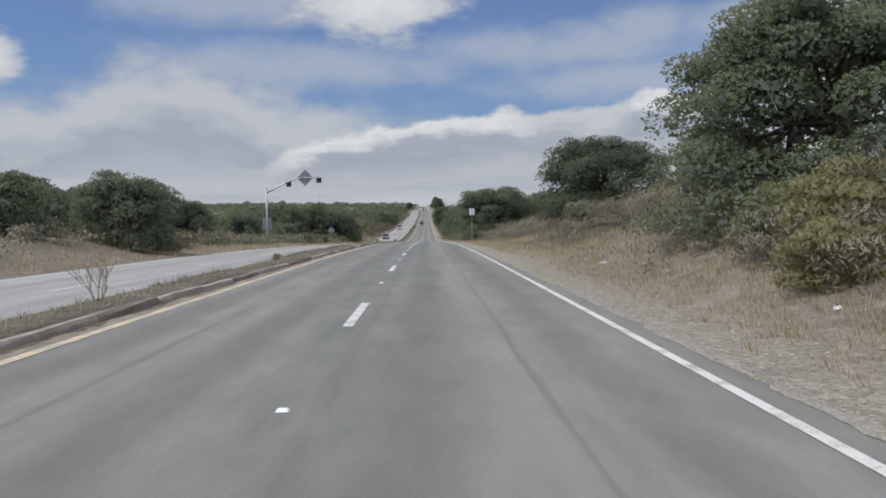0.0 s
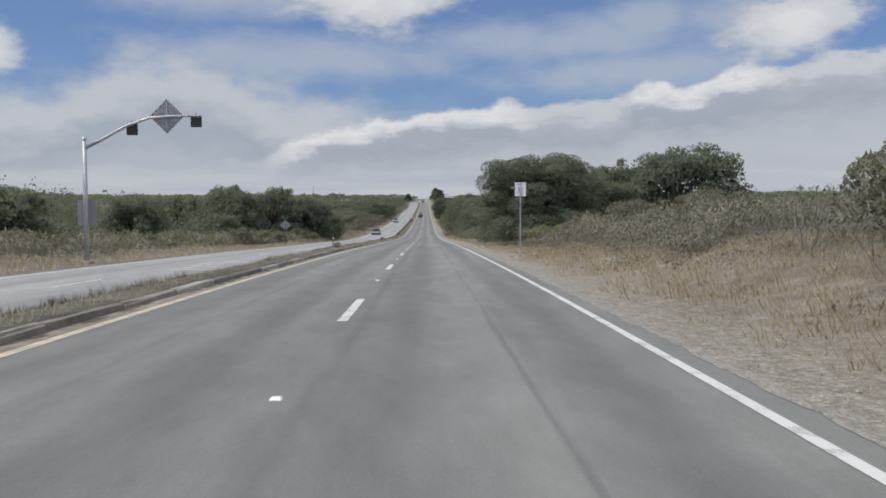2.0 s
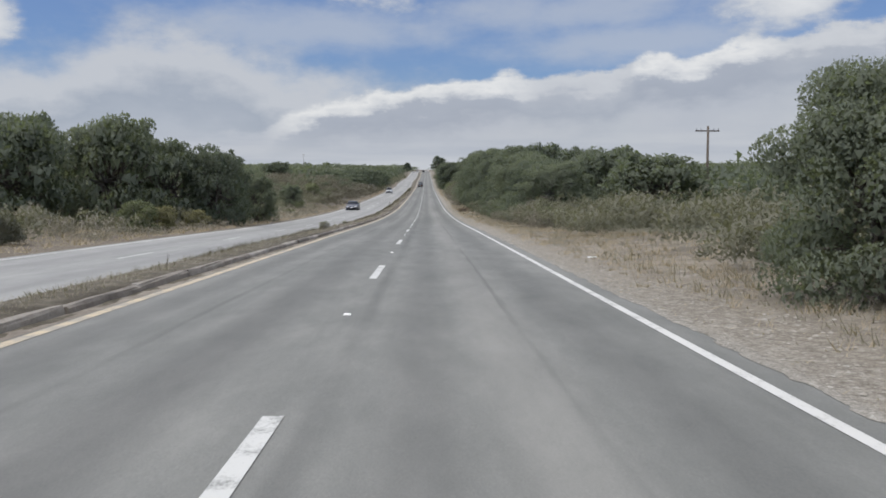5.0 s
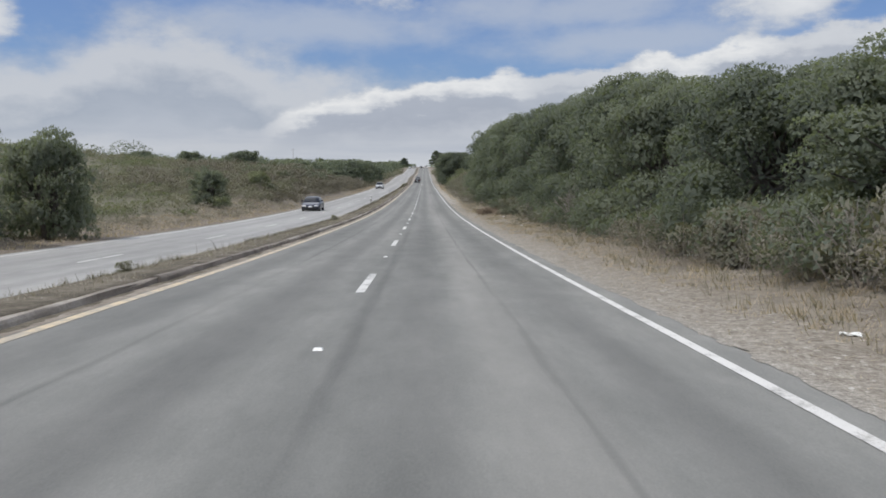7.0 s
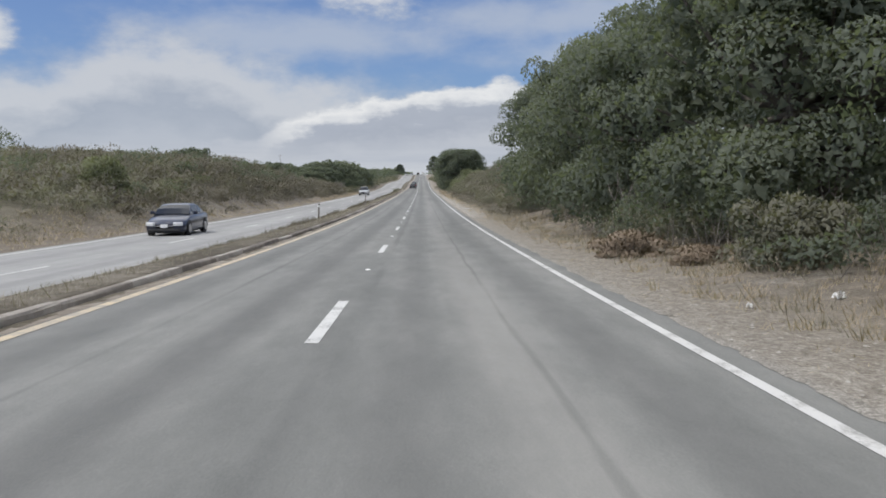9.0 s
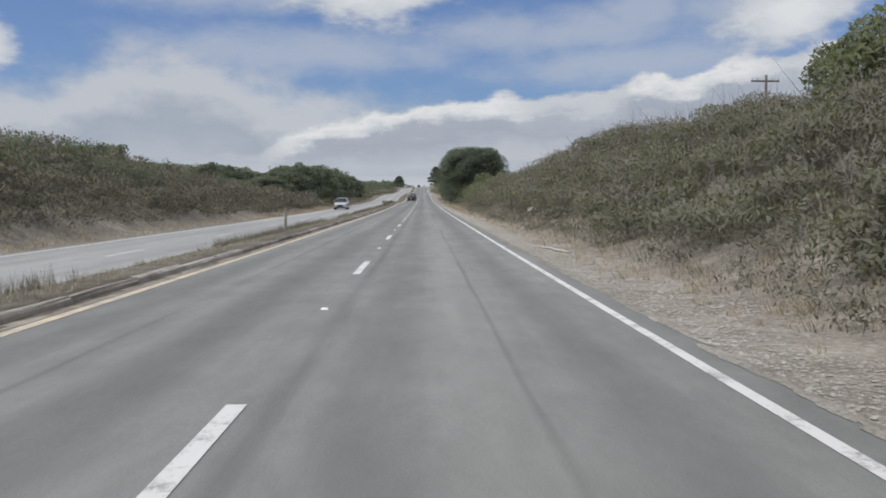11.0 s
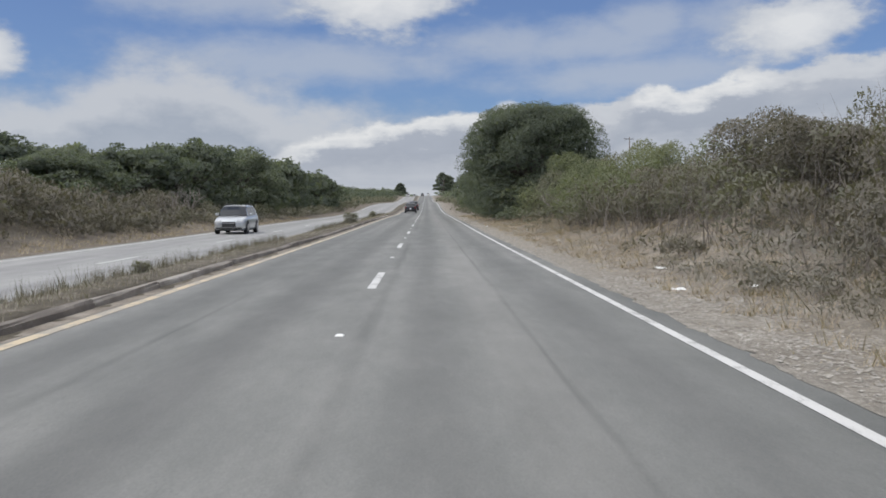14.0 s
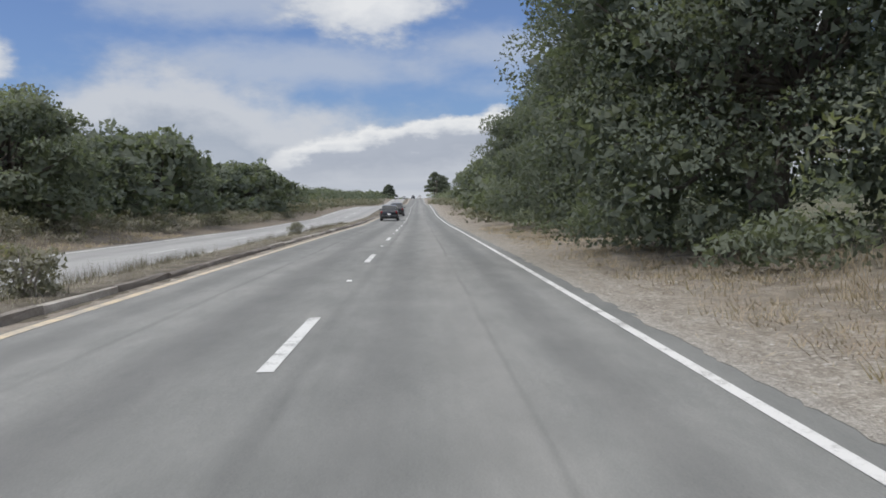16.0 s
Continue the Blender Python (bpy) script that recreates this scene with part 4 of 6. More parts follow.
mass("scrub", 57, 80, (7.4, 14), (338, 392), (0.7, 1.2), (1.0, 2.2), 380, 0.12, M_SCRUB, "olive roadside scrub", "scrub", None, 0.42, 0.4)
mass("scrub", 68, 170, (7.0, 14), (116, 172), (0.6, 1.1), (0.8, 1.9), 280, 0.13, M_SCRUB, "olive scrub under the oaks", "scrub", None, 0.42, 0.4)
mass("scrub", 27, 26, (7.2, 9.4), (161, 186), (0.5, 0.95), (0.8, 1.7), 900, 0.055, M_GREEN, "yellow-green bushes in front of the oaks", "scrub", None, 0.4, 0.4)
mass("scrub", 26, 64, (6.5, 8.8), (161, 186), (0.4, 0.8), (0.5, 1.3), 800, 0.055, M_BROWN, "brown dry bushes in front of the oaks", "scrub", None, 0.3, 0.6)
mass("scrub", 69, 60, (6.6, 9.5), (170, 264), (0.5, 0.9), (0.5, 1.2), 340, 0.09, M_SCRUB, "olive undergrowth along the foot of the oaks", "scrub", None, 0.42, 0.4)
mass("scrub", 32, 120, (7.0, 10.0), (170, 264), (0.6, 1.1), (0.7, 1.8), 420, 0.09, M_HAZED_OAK, "dark oak suckers along the foot of the oaks", "scrub")


def blades(name, seed, x, y, per, height, width, spread, mat, label, category, lean=0.5):
    """Tufts of grass: single bent blades."""
    rng = np.random.default_rng(seed)
    n = len(x)
    bx = np.repeat(x, per) + rng.normal(size=n * per) * spread
    by = np.repeat(y, per) + rng.normal(size=n * per) * spread
    bz = land_z(bx, by) - 0.02
    h = np.repeat(np.broadcast_to(height, (n,)), per) * rng.uniform(0.4, 1.2, n * per)
    a = rng.uniform(0, math.tau, n * per)
    tip = np.stack([np.cos(a) * h * lean * rng.random(n * per), np.sin(a) * h * lean * rng.random(n * per), h], 1)
    side = np.stack([-np.sin(a + 1), np.cos(a + 1), 0 * a], 1) * width * 0.5
    p = np.stack([bx, by, bz], 1)
    q = np.stack([p - side, p + side, p + tip], 1)
    up = np.broadcast_to(np.array((0.0, 0.0, 1.0)), (len(q), 3))
    me = tris_mesh(name, facing(q, up))
    soft_normals(me, q, up)
    return tagged(piece(name, me, mat), label, category, kind="stuff")


def patchy(a, b, k=0.9):
    """Uneven cover: denser in some spots than in others."""
    return 0.5 + 0.3 * np.sin(a * 2.1 * k + b * 0.9 * k) * np.sin(b * 0.37 * k + 1) + 0.35 * np.sin(a * 0.9 - b * 1.7 * k) * np.sin(a * 3.3 + b * 0.21)


mass("scrub", 39, 620, (5.6, 10.0), (258, 350), (0.22, 0.5), (0.2, 0.55), 85, 0.07, M_GREY, "low grey brush on the rocky foot of the bank", "scrub", lambda a, b: patchy(a, b) > 0.45, 0.3, 0.4)
mass("scrub", 38, 420, (5.6, 10.0), (258, 350), (0.22, 0.55), (0.2, 0.6), 85, 0.06, M_DARKBRUSH, "low brown brush on the rocky foot of the bank", "scrub", lambda a, b: patchy(a, b, 1.1) > 0.5, 0.4, 0.2)
mass("scrub", 37, 300, (6.2, 9.5), (4, 104), (0.2, 0.5), (0.2, 0.6), 85, 0.07, M_BROWN, "low brown brush on the verge", "scrub", lambda a, b: patchy(a, b) > 0.5, 0.3, 0.5)
mass("scrub", 35, 300, (-17.8, -13.5), (150, 262), (0.3, 0.8), (0.2, 0.7), 80, 0.1, M_BROWN, "low brown growth beside the oncoming road", "scrub", lambda a, b: patchy(a, b) > 0.3, 0.35, 0.5)
mass("scrub", 36, 200, (5.8, 8.6), (330, 400), (0.2, 0.45), (0.15, 0.4), 100, 0.06, M_BROWN, "low dry brush on the verge", "scrub", lambda a, b: patchy(a, b) > 0.55, 0.3, 0.5)
x, y = scatter(rng, 15000, 4.5, 9.5, -2, 440, lambda a, b: rng.random(len(a)) < ease((a - 4.4) / 1.1) * (patchy(a, b) + 0.3))
blades("dry_grass", 71, x, y, 14, rng.uniform(0.06, 0.26, len(x)), 0.013, 0.07, M_STRAW, "tan dry grass on the verge", "grass", 1.0)
x, y = scatter(rng, 5200, 5.3, 9.6, 256, 350, lambda a, b: rng.random(len(a)) < ease((a - 5.0) / 1.5) * patchy(a, b, 1.2))
blades("dead_brush", 75, x, y, 14, rng.uniform(0.10, 0.40, len(x)), 0.012, 0.10, M_GREY, "low dead brush creeping down the bank", "brush", 1.1)
x, y = scatter(rng, 7500, 5.4, 9.6, 2, 104, lambda a, b: rng.random(len(a)) < ease((a - 5.0) / 1.5) * (patchy(a, b, 1.2) + 0.25))
blades("dead_brush", 76, x, y, 14, rng.uniform(0.05, 0.24, len(x)), 0.011, 0.12, M_STRAW, "low dead brush on the verge", "brush", 1.0)
x, y = scatter(rng, 3600, 5.2, 8.4, 110, 262, lambda a, b: rng.random(len(a)) < patchy(a, b, 1.2))
blades("dead_brush", 77, x, y, 12, rng.uniform(0.06, 0.32, len(x)), 0.012, 0.10, M_BROWN, "low dead brush at the edge of the oaks", "brush", 1.1)
x, y = scatter(rng, 5200, 4.9, 8.6, 330, 402, lambda a, b: rng.random(len(a)) < patchy(a, b, 1.2))
blades("dead_brush", 78, x, y, 12, rng.uniform(0.03, 0.14, len(x)), 0.012, 0.12, M_RUST, "low rust-brown dead growth on the verge", "brush", 1.6)
x, y = scatter(rng, 34000, 4.1, 9.0, -2, 440, lambda a, b: rng.random(len(a)) < patchy(a, b, 1.4) + 0.2)
blades("straw_litter", 74, x, y, 2, 0.05, 0.02, 0.12, M_STRAW, "flattened straw and dead leaves on the verge", "straw", 4.0)
x, y = scatter(rng, 6000, -18, -12.8, -2, 440)
blades("dry_grass", 72, x, y, 9, rng.uniform(0.10, 0.32, len(x)), 0.025, 0.12, M_STRAW, "tan dry grass beside the oncoming road", "grass", 1.0)
x, y = scatter(rng, 12000, -5.68, -3.98, -2, 460, lambda a, b: np.sin(b * 0.21) + np.sin(b * 0.093 + 2) + rng.normal(size=len(a)) * 0.7 > -1.5)
blades("median_weeds", 73, x, y, 8, rng.uniform(0.03, 0.17, len(x)), 0.011, 0.08, M_BROWN, "dry brown weeds on the median", "weeds", 0.9)
x, y = scatter(rng, 6500, -5.72, -4.8, -2, 460, lambda a, b: np.sin(b * 0.33) + np.sin(b * 0.127 + 1) + np.sin(b * 1.3) * 0.5 + rng.normal(size=len(a)) * 0.4 > -0.2)
blades("median_weeds", 70, x, y, 15, rng.uniform(0.12, 0.42, len(x)) * np.where(y > 250, 1.0, 0.55), 0.011, 0.07, M_DARKBRUSH, "tall grey-brown dried weeds on the median", "weeds", 0.45)


# ---- signs and poles ----
def mast_arm():
    """Flasher mast of the oncoming road, seen from behind: arm, diamond sign and two lamps."""
    x, y = -13.6, 82.0
    z = float(land_z(x, y))
    a = thing("warning_mast", pose(x, y, z), "galvanised mast arm with diamond sign back and two black flashers", "traffic sign")
    bm = tube(bmesh.new(), ((0, 0, -0.3), (0, 0, 2.5), (0, 0, 5.4)), (0.11, 0.10, 0.09), 14)
    part("pole", bm, M_STEEL, a, smooth=True)
    part("pole_cap", tube(bmesh.new(), ((0, 0, 5.4), (0, 0, 5.5)), (0.115, 0.06), 14), M_STEEL, a)
    part("base_plate", box(bmesh.new(), 0, 0, 0.06, 0.5, 0.5, 0.12, 0.015), M_KERB, a)
    bm = tube(bmesh.new(), ((0, 0, 5.0), (0.8, 0, 5.4), (1.8, 0, 5.95), (2.8, 0, 6.3), (3.8, 0, 6.38), (5.05, 0, 6.38)), (0.075, 0.07, 0.065, 0.06, 0.05, 0.045), 10)
    part("arm", bm, M_STEEL, a, smooth=True)
    bm = bmesh.new()
    box(bm, 0, 0, 0, 1.06, 0.012, 1.06, 0.0, Matrix.Translation((3.55, 0.1, 6.38)) @ Matrix.Rotation(radians(45), 4, "Y"))
    d = part("diamond_sign", bm, M_SIGNBACK, a, "grey bare-metal back of a diamond sign")
    bm = box(bmesh.new(), 3.55, 0.075, 6.38, 0.05, 0.03, 1.2)
    part("stiffener", bm, M_STEEL, d)
    for k, (cx, cz) in enumerate(((2.05, 5.82), (4.82, 6.16))):
        bm = box(bmesh.new(), cx, 0.08, cz, 0.46, 0.16, 0.50, 0.03)
        f = part("flasher", bm, M_BLACK, a, "black flasher housing")
        part("bracket", tube(bmesh.new(), ((cx, 0.03, cz + 0.15), (cx, 0.03, cz + 0.36)), (0.03, 0.03), 8), M_STEEL, f)
        part("visor", tube(bmesh.new(), ((cx, 0.16, cz), (cx, 0.36, cz - 0.02)), (0.17, 0.17), 16, False), M_BLACK, f)
    part("cabinet", box(bmesh.new(), 0.0, 0.16, 2.2, 0.82, 0.02, 1.1, 0.0), M_SIGNBACK, a, "grey back of a plate on the pole")


mast_arm()


def text_mesh(body, size, at):
    c = bpy.data.curves.new("lettering", "FONT")
    c.body, c.size, c.align_x, c.extrude = body, size, "CENTER", 0.001
    ob = bpy.data.objects.new("lettering", c)
    scene.collection.objects.link(ob)
    me = bpy.data.meshes.new_from_object(ob.evaluated_get(bpy.context.evaluated_depsgraph_get()))
    bpy.data.objects.remove(ob)
    me.transform(Matrix.Translation(at) @ Matrix.Rotation(radians(90), 4, "X"))
    return me


def speed_sign():
    x, y = 5.25, 81.4
    z = float(land_z(x, y))
    s = thing("speed_sign", pose(x, y, z, 0, 0, 3), "white end of speed limit sign on a thin grey post", "traffic sign")
    zz = float(road_z(y)) - z
    part("post", tube(bmesh.new(), ((0, 0.02, -0.3), (0, 0.02, zz + 3.2)), (0.028, 0.028), 6), M_STEEL, s)
    p = part("plate", box(bmesh.new(), 0, 0, zz + 2.9, 0.50, 0.006, 0.62, 0.0), M_SIGNWHITE, s, "white sign plate with black border")
    bm = bmesh.new()
    for cx, cz, sx, sz in ((0, 0.305, 0.48, 0.012), (0, -0.305, 0.48, 0.012), (-0.235, 0, 0.012, 0.62), (0.235, 0, 0.012, 0.62)):
        box(bm, cx, -0.004, zz + 2.9 + cz, sx, 0.002, sz)
    part("border", bm, M_INK, p)
    for body, size, dz in (("END", 0.13, 0.165), ("50", 0.25, -0.07), ("SPEED", 0.105, -0.175), ("LIMIT", 0.105, -0.275)):
        piece("lettering", text_mesh(body, size, (0, -0.0045, zz + 2.9 + dz)), M_INK, p)


speed_sign()


def warning_sign(x, y, face, half=0.55, high=2.1):
    z = float(land_z(x, y))
    s = thing("warning_sign", pose(x, y, z), "grey back of a diamond warning sign on a post", "traffic sign")
    part("post", tube(bmesh.new(), ((0, 0, -0.3), (0, 0, high + half * 0.8)), (0.035, 0.035), 6), M_WOOD, s)
    bm = box(bmesh.new(), 0, 0, 0, half * 1.41, 0.01, half * 1.41, 0.0, Matrix.Translation((0, 0.05, high)) @ Matrix.Rotation(radians(45), 4, "Y"))
    part("plate", bm, face, s)


warning_sign(-13.4, 136, M_SIGNBACK)


def utility_pole(x, y, high):
    z = float(land_z(x, y))
    p = thing("utility_pole", pose(x, y, z, 0, 0, 8), "weathered wooden utility pole with a crossarm", "utility pole", "utility poles")
    part("pole", tube(bmesh.new(), ((0, 0, -0.5), (0, 0, high)), (0.17, 0.11), 10), M_WOOD, p, smooth=True)
    part("crossarm", box(bmesh.new(), 0, 0.15, high - 0.5, 2.6, 0.1, 0.13, 0.01), M_WOOD, p)
    for k in (-1.2, -0.7, 0.7, 1.2):
        part("insulator", tube(bmesh.new(), ((k, 0.15, high - 0.43), (k, 0.15, high - 0.25)), (0.05, 0.03), 8), M_SIGNBACK, p)


for x, y, h in ((30, 204, 8.6), (31, 335, 8.3), (50, 550, 15), (46, 640, 12), (9.5, 790, 9), (-100, 855, 12)):
    utility_pole(x, y, h)


# ---- bushes that stand out ----
def bush_template(seed, radius, height, leaves, size, mat, label, stems=9, upright=0.0):
    rng = np.random.default_rng(seed)
    b = thing("bush", Matrix(), label, "bush", "roadside bushes")
    blobs = [(0, 0, height * 0.5, radius * 0.6, radius * 0.6, height * 0.45)]
    for i in range(9):
        a, rr = i * 2.4, radius * rng.uniform(0.35, 0.75)
        s = radius * rng.uniform(0.25, 0.42)
        blobs.append((math.cos(a) * rr, math.sin(a) * rr, height * rng.uniform(0.25, 0.75), s, s, height * rng.uniform(0.18, 0.3)))
    for i in range(7):
        a, rr = i * 0.9 + 0.4, radius * rng.uniform(0.35, 0.7)
        s = radius * rng.uniform(0.25, 0.4)
        blobs.append((math.cos(a) * rr, math.sin(a) * rr, height * rng.uniform(0.08, 0.2), s, s, height * 0.16))
    bm = bmesh.new()
    for k in range(stems):
        end = Vector(blobs[k % len(blobs)][:3]) + Vector((0, 0, height * 0.18))
        tube(bm, ((0.05 * math.cos(k), 0.05 * math.sin(k), -0.1), end * 0.5 + Vector((0, 0, height * 0.1)), end), (0.022, 0.015, 0.005), 4, False)
    part("stem", bm, M_TWIG, b, "thin grey forked stem")
    piece("foliage", leaf_mesh("foliage", [leaf_quads(rng, blobs, leaves, size, 0.5, 0.18)]), mat, b)
    return b


B_YELLOW = bush_template(5, 1.2, 1.3, 5200, 0.095, M_YELLOWISH, "yellowing bush on the dry verge")
B_GREEN = bush_template(6, 1.2, 1.8, 5600, 0.1, M_GREEN, "light green leafy bush on the verge")
B_OLIVE = bush_template(7, 1.1, 1.5, 5000, 0.095, M_SCRUB, "olive grey bush on the verge")
B_TALL = bush_template(16, 2.2, 3.4, 13000, 0.095, M_GREEN, "tall green leafy bush beside the road", 14)
B_TALLOLIVE = bush_template(17, 2.1, 2.9, 12000, 0.09, M_SCRUB, "tall olive grey bush beside the road", 14)
B_TALLBROWN = bush_template(18, 2.0, 2.7, 12000, 0.082, M_DARKBRUSH, "tall dry brown bush beside the road", 14)
B_RUST = bush_template(8, 1.0, 0.7, 4200, 0.075, M_RUST, "low rust-brown shrub on the verge")
B_SMALL = bush_template(9, 0.55, 0.75, 1500, 0.07, M_SCRUB, "small grey-green weed bush on the median")
BUSHES = ((B_YELLOW, 8.4, 99.5, 1.0), (B_YELLOW, 9.9, 98.5, 0.9), (B_YELLOW, 11.5, 97.5, 1.0), (B_OLIVE, 10.6, 101.0, 1.0), (B_YELLOW, 13.2, 97.5, 1.0),
          (B_YELLOW, 7.5, 13.2, 0.9), (B_YELLOW, 8.7, 15.2, 1.1), (B_YELLOW, 9.9, 17.0, 1.1), (B_GREEN, 8.3, 17.6, 0.9), (B_YELLOW, 11.4, 36.0, 1.1), (B_OLIVE, 9.6, 47.0, 1.2), (B_OLIVE, 10.2, 52.0, 1.4), (B_OLIVE, 9.4, 56.5, 1.1), (B_OLIVE, 10.8, 60.0, 1.3), (B_GREEN, 8.6, 173.5, 1.1), (B_YELLOW, 8.0, 170.0, 0.9), (B_OLIVE, 7.6, 176.5, 1.0),
          (B_RUST, 5.9, 228.0, 1.0), (B_RUST, 6.6, 225.0, 0.7), (B_OLIVE, 7.3, 222.0, 0.9), (B_RUST, 7.0, 231.5, 0.8), (B_TALLBROWN, 9.4, 363.5, 0.65), (B_TALLOLIVE, 9.2, 376.0, 0.85),
          (B_TALL, 9.8, 384.0, 0.95), (B_TALLOLIVE, 9.4, 391.0, 1.15), (B_TALL, 11.2, 393.5, 1.25), (B_TALLOLIVE, 12.8, 388.5, 1.3), (B_TALL, 11.8, 378.0, 1.05), (B_TALL, 10.4, 370.0, 0.85), (B_TALLBROWN, 10.4, 357.0, 0.9), (B_TALLBROWN, 10.2, 346.0, 0.7), (B_TALLBROWN, 9.4, 352.0, 0.7), (B_TALLBROWN, 11.2, 74.0, 0.6), (B_TALLBROWN, 13.2, 80.0, 0.75), (B_TALLBROWN, 11.6, 87.0, 0.75), (B_TALLOLIVE, 14.4, 86.0, 0.8), (B_TALLBROWN, 13.0, 93.5, 0.8), (B_TALLBROWN, 9.4, 92.5, 0.5), (B_TALLBROWN, 10.2, 82.0, 0.4), (B_TALLBROWN, 10.2, 42.0, 0.5), (B_TALLOLIVE, 11.8, 38.0, 0.6), (B_OLIVE, 7.6, 268.0, 1.0), (B_GREEN, 12.5, 279.0, 1.5), (B_GREEN, 13.5, 283.0, 1.4),
          (B_OLIVE, 8.0, 303.0, 0.9), (B_OLIVE, 8.2, 318.0, 1.1), (B_GREEN, -16.4, 166.0, 1.2), (B_YELLOW, -15.6, 176.0, 1.0), (B_YELLOW, -16.8, 171.0, 1.2), (B_GREEN, -17.5, 206.0, 1.0),
          (B_GREEN, -18.0, 262.0, 1.5), (B_OLIVE, -16.2, 128.0, 1.2), (B_OLIVE, -15.8, 147.0, 1.0), (B_GREEN, -16.4, 140.0, 0.9), (B_RUST, -16.2, 58.0, 1.5), (B_RUST, -16.8, 63.0, 1.6),
          (B_SMALL, -4.6, 397.7, 1.1), (B_SMALL, -4.75, 34.0, 0.4), (B_SMALL, -4.6, 160.5, 0.6), (B_SMALL, -4.9, 176.0, 0.35), (B_SMALL, -4.5, 213.0, 0.5),
          (B_SMALL, -4.9, 351.0, 0.4), (B_SMALL, -5.0, 430.0, 0.9), (B_SMALL, -4.4, 99.0, 0.5))
for i, (tpl, x, y, sc) in enumerate(BUSHES):
    put(tpl, x, y, sc, i * 1.3)


def bare_shrub(seed, high):
    """A leafless shrub: stems that fork twice."""
    rg = random.Random(seed)
    s = thing("bare_shrub", Matrix(), "leafless shrub with bleached forked branches", "shrub", "bare shrubs")

    def grow(bm, a, d, ln, r, left):
        b = a + d * ln * 0.5 + Vector((rg.uniform(-1, 1), rg.uniform(-1, 1), 0)) * ln * 0.06
        c = a + d * ln
        tube(bm, (a, b, c), (r, r * 0.85, r * 0.65), 5, False)
        if left:
            for _ in range(3):
                e = (d + Vector((rg.uniform(-0.7, 0.7), rg.uniform(-0.7, 0.7), rg.uniform(-0.2, 0.5)))).normalized()
                grow(bm, b.lerp(c, rg.uniform(0.3, 1.0)), e, ln * rg.uniform(0.55, 0.8), r * 0.55, left - 1)

    for k in range(5):
        d = Vector((math.cos(k * 1.26 + seed) * 0.45, math.sin(k * 1.26 + seed) * 0.45, 1.0)).normalized()
        bm = bmesh.new()
        grow(bm, Vector((d.x * 0.1, d.y * 0.1, -0.1)), d, high * 0.48, 0.022 * high ** 0.5, 3)
        part("branch", bm, M_TWIG, s)
    return s


BARE = [bare_shrub(3, 1.7), bare_shrub(8, 2.1)]
for i, (x, y, sc) in enumerate(((7.4, 171.0, 0.8), (8.2, 168.5, 0.8), (7.6, 177.0, 0.8), (7.4, 196.0, 0.9), (7.6, 211.0, 0.8), (7.9, 236.0, 1.0), (8.6, 292.0, 0.8), (9.6, 306.0, 0.9), (8.3, 315.0, 0.7),
                                (8.0, 372.0, 1.0), (8.2, 380.5, 1.1), (8.6, 386.0, 0.9), (-15.8, 391.0, 1.3), (-16.5, 398.0, 1.2), (-15.4, 320.0, 0.9), (8.6, 60.0, 0.6), (9.0, 33.0, 0.7), (-4.6, 14.6, 0.4))):
    put(BARE[i % 2], x, y, sc, i * 1.9)


def stalks(name, seed, n, xr, yr, height, mat, label, keep=None):
    """Dead upright stems, each a thin three-sided spike."""
    rg = np.random.default_rng(seed)
    x, y = scatter(rg, n, *xr, *yr, keep)
    n = len(x)
    z = land_z(x, y) - 0.02
    h = rg.uniform(*height, n)
    a = rg.uniform(0, math.tau, n)
    lean = rg.uniform(0.0, 0.8, n) * h
    w = 0.006 + 0.006 * h
    p = np.stack([x, y, z], 1)
    tip = p + np.stack([np.cos(a) * lean, np.sin(a) * lean, h], 1)
    s1 = np.stack([np.cos(a + 1.5) * w, np.sin(a + 1.5) * w, 0 * a], 1)
    s2 = np.stack([np.cos(a + 3.0) * w, np.sin(a + 3.0) * w, 0 * a], 1)
    t = np.concatenate([np.stack([p - s1, p + s1, tip], 1), np.stack([p - s2, p + s2, tip], 1)])
    return tagged(piece(name, tris_mesh(name, t), mat), label, "dead stems", kind="stuff")


stalks("dead_stems", 81, 3600, (7.0, 14.0), (258, 372), (0.3, 2.1), M_TWIG, "bare grey stems standing in the bank scrub")
stalks("dead_stems", 82, 900, (7.4, 12.0), (336, 396), (0.3, 1.3), M_TWIG, "bare pale stems among the roadside bushes")
stalks("dead_stems", 83, 1300, (8.0, 14.0), (6, 102), (0.3, 1.2), M_TWIG, "bare grey stems on the dry bank")
stalks("dead_stems", 84, 1900, (7.0, 10.0), (161, 262), (0.3, 1.6), M_TWIG, "bare branches at the foot of the oaks")
stalks("dead_stems", 85, 1200, (-5.5, -4.0), (0, 460), (0.12, 0.42), M_TWIG, "dead weed stalks on the median",
       lambda a, b: np.sin(b * 0.35) + np.sin(b * 0.13 + 1) > 0.2)


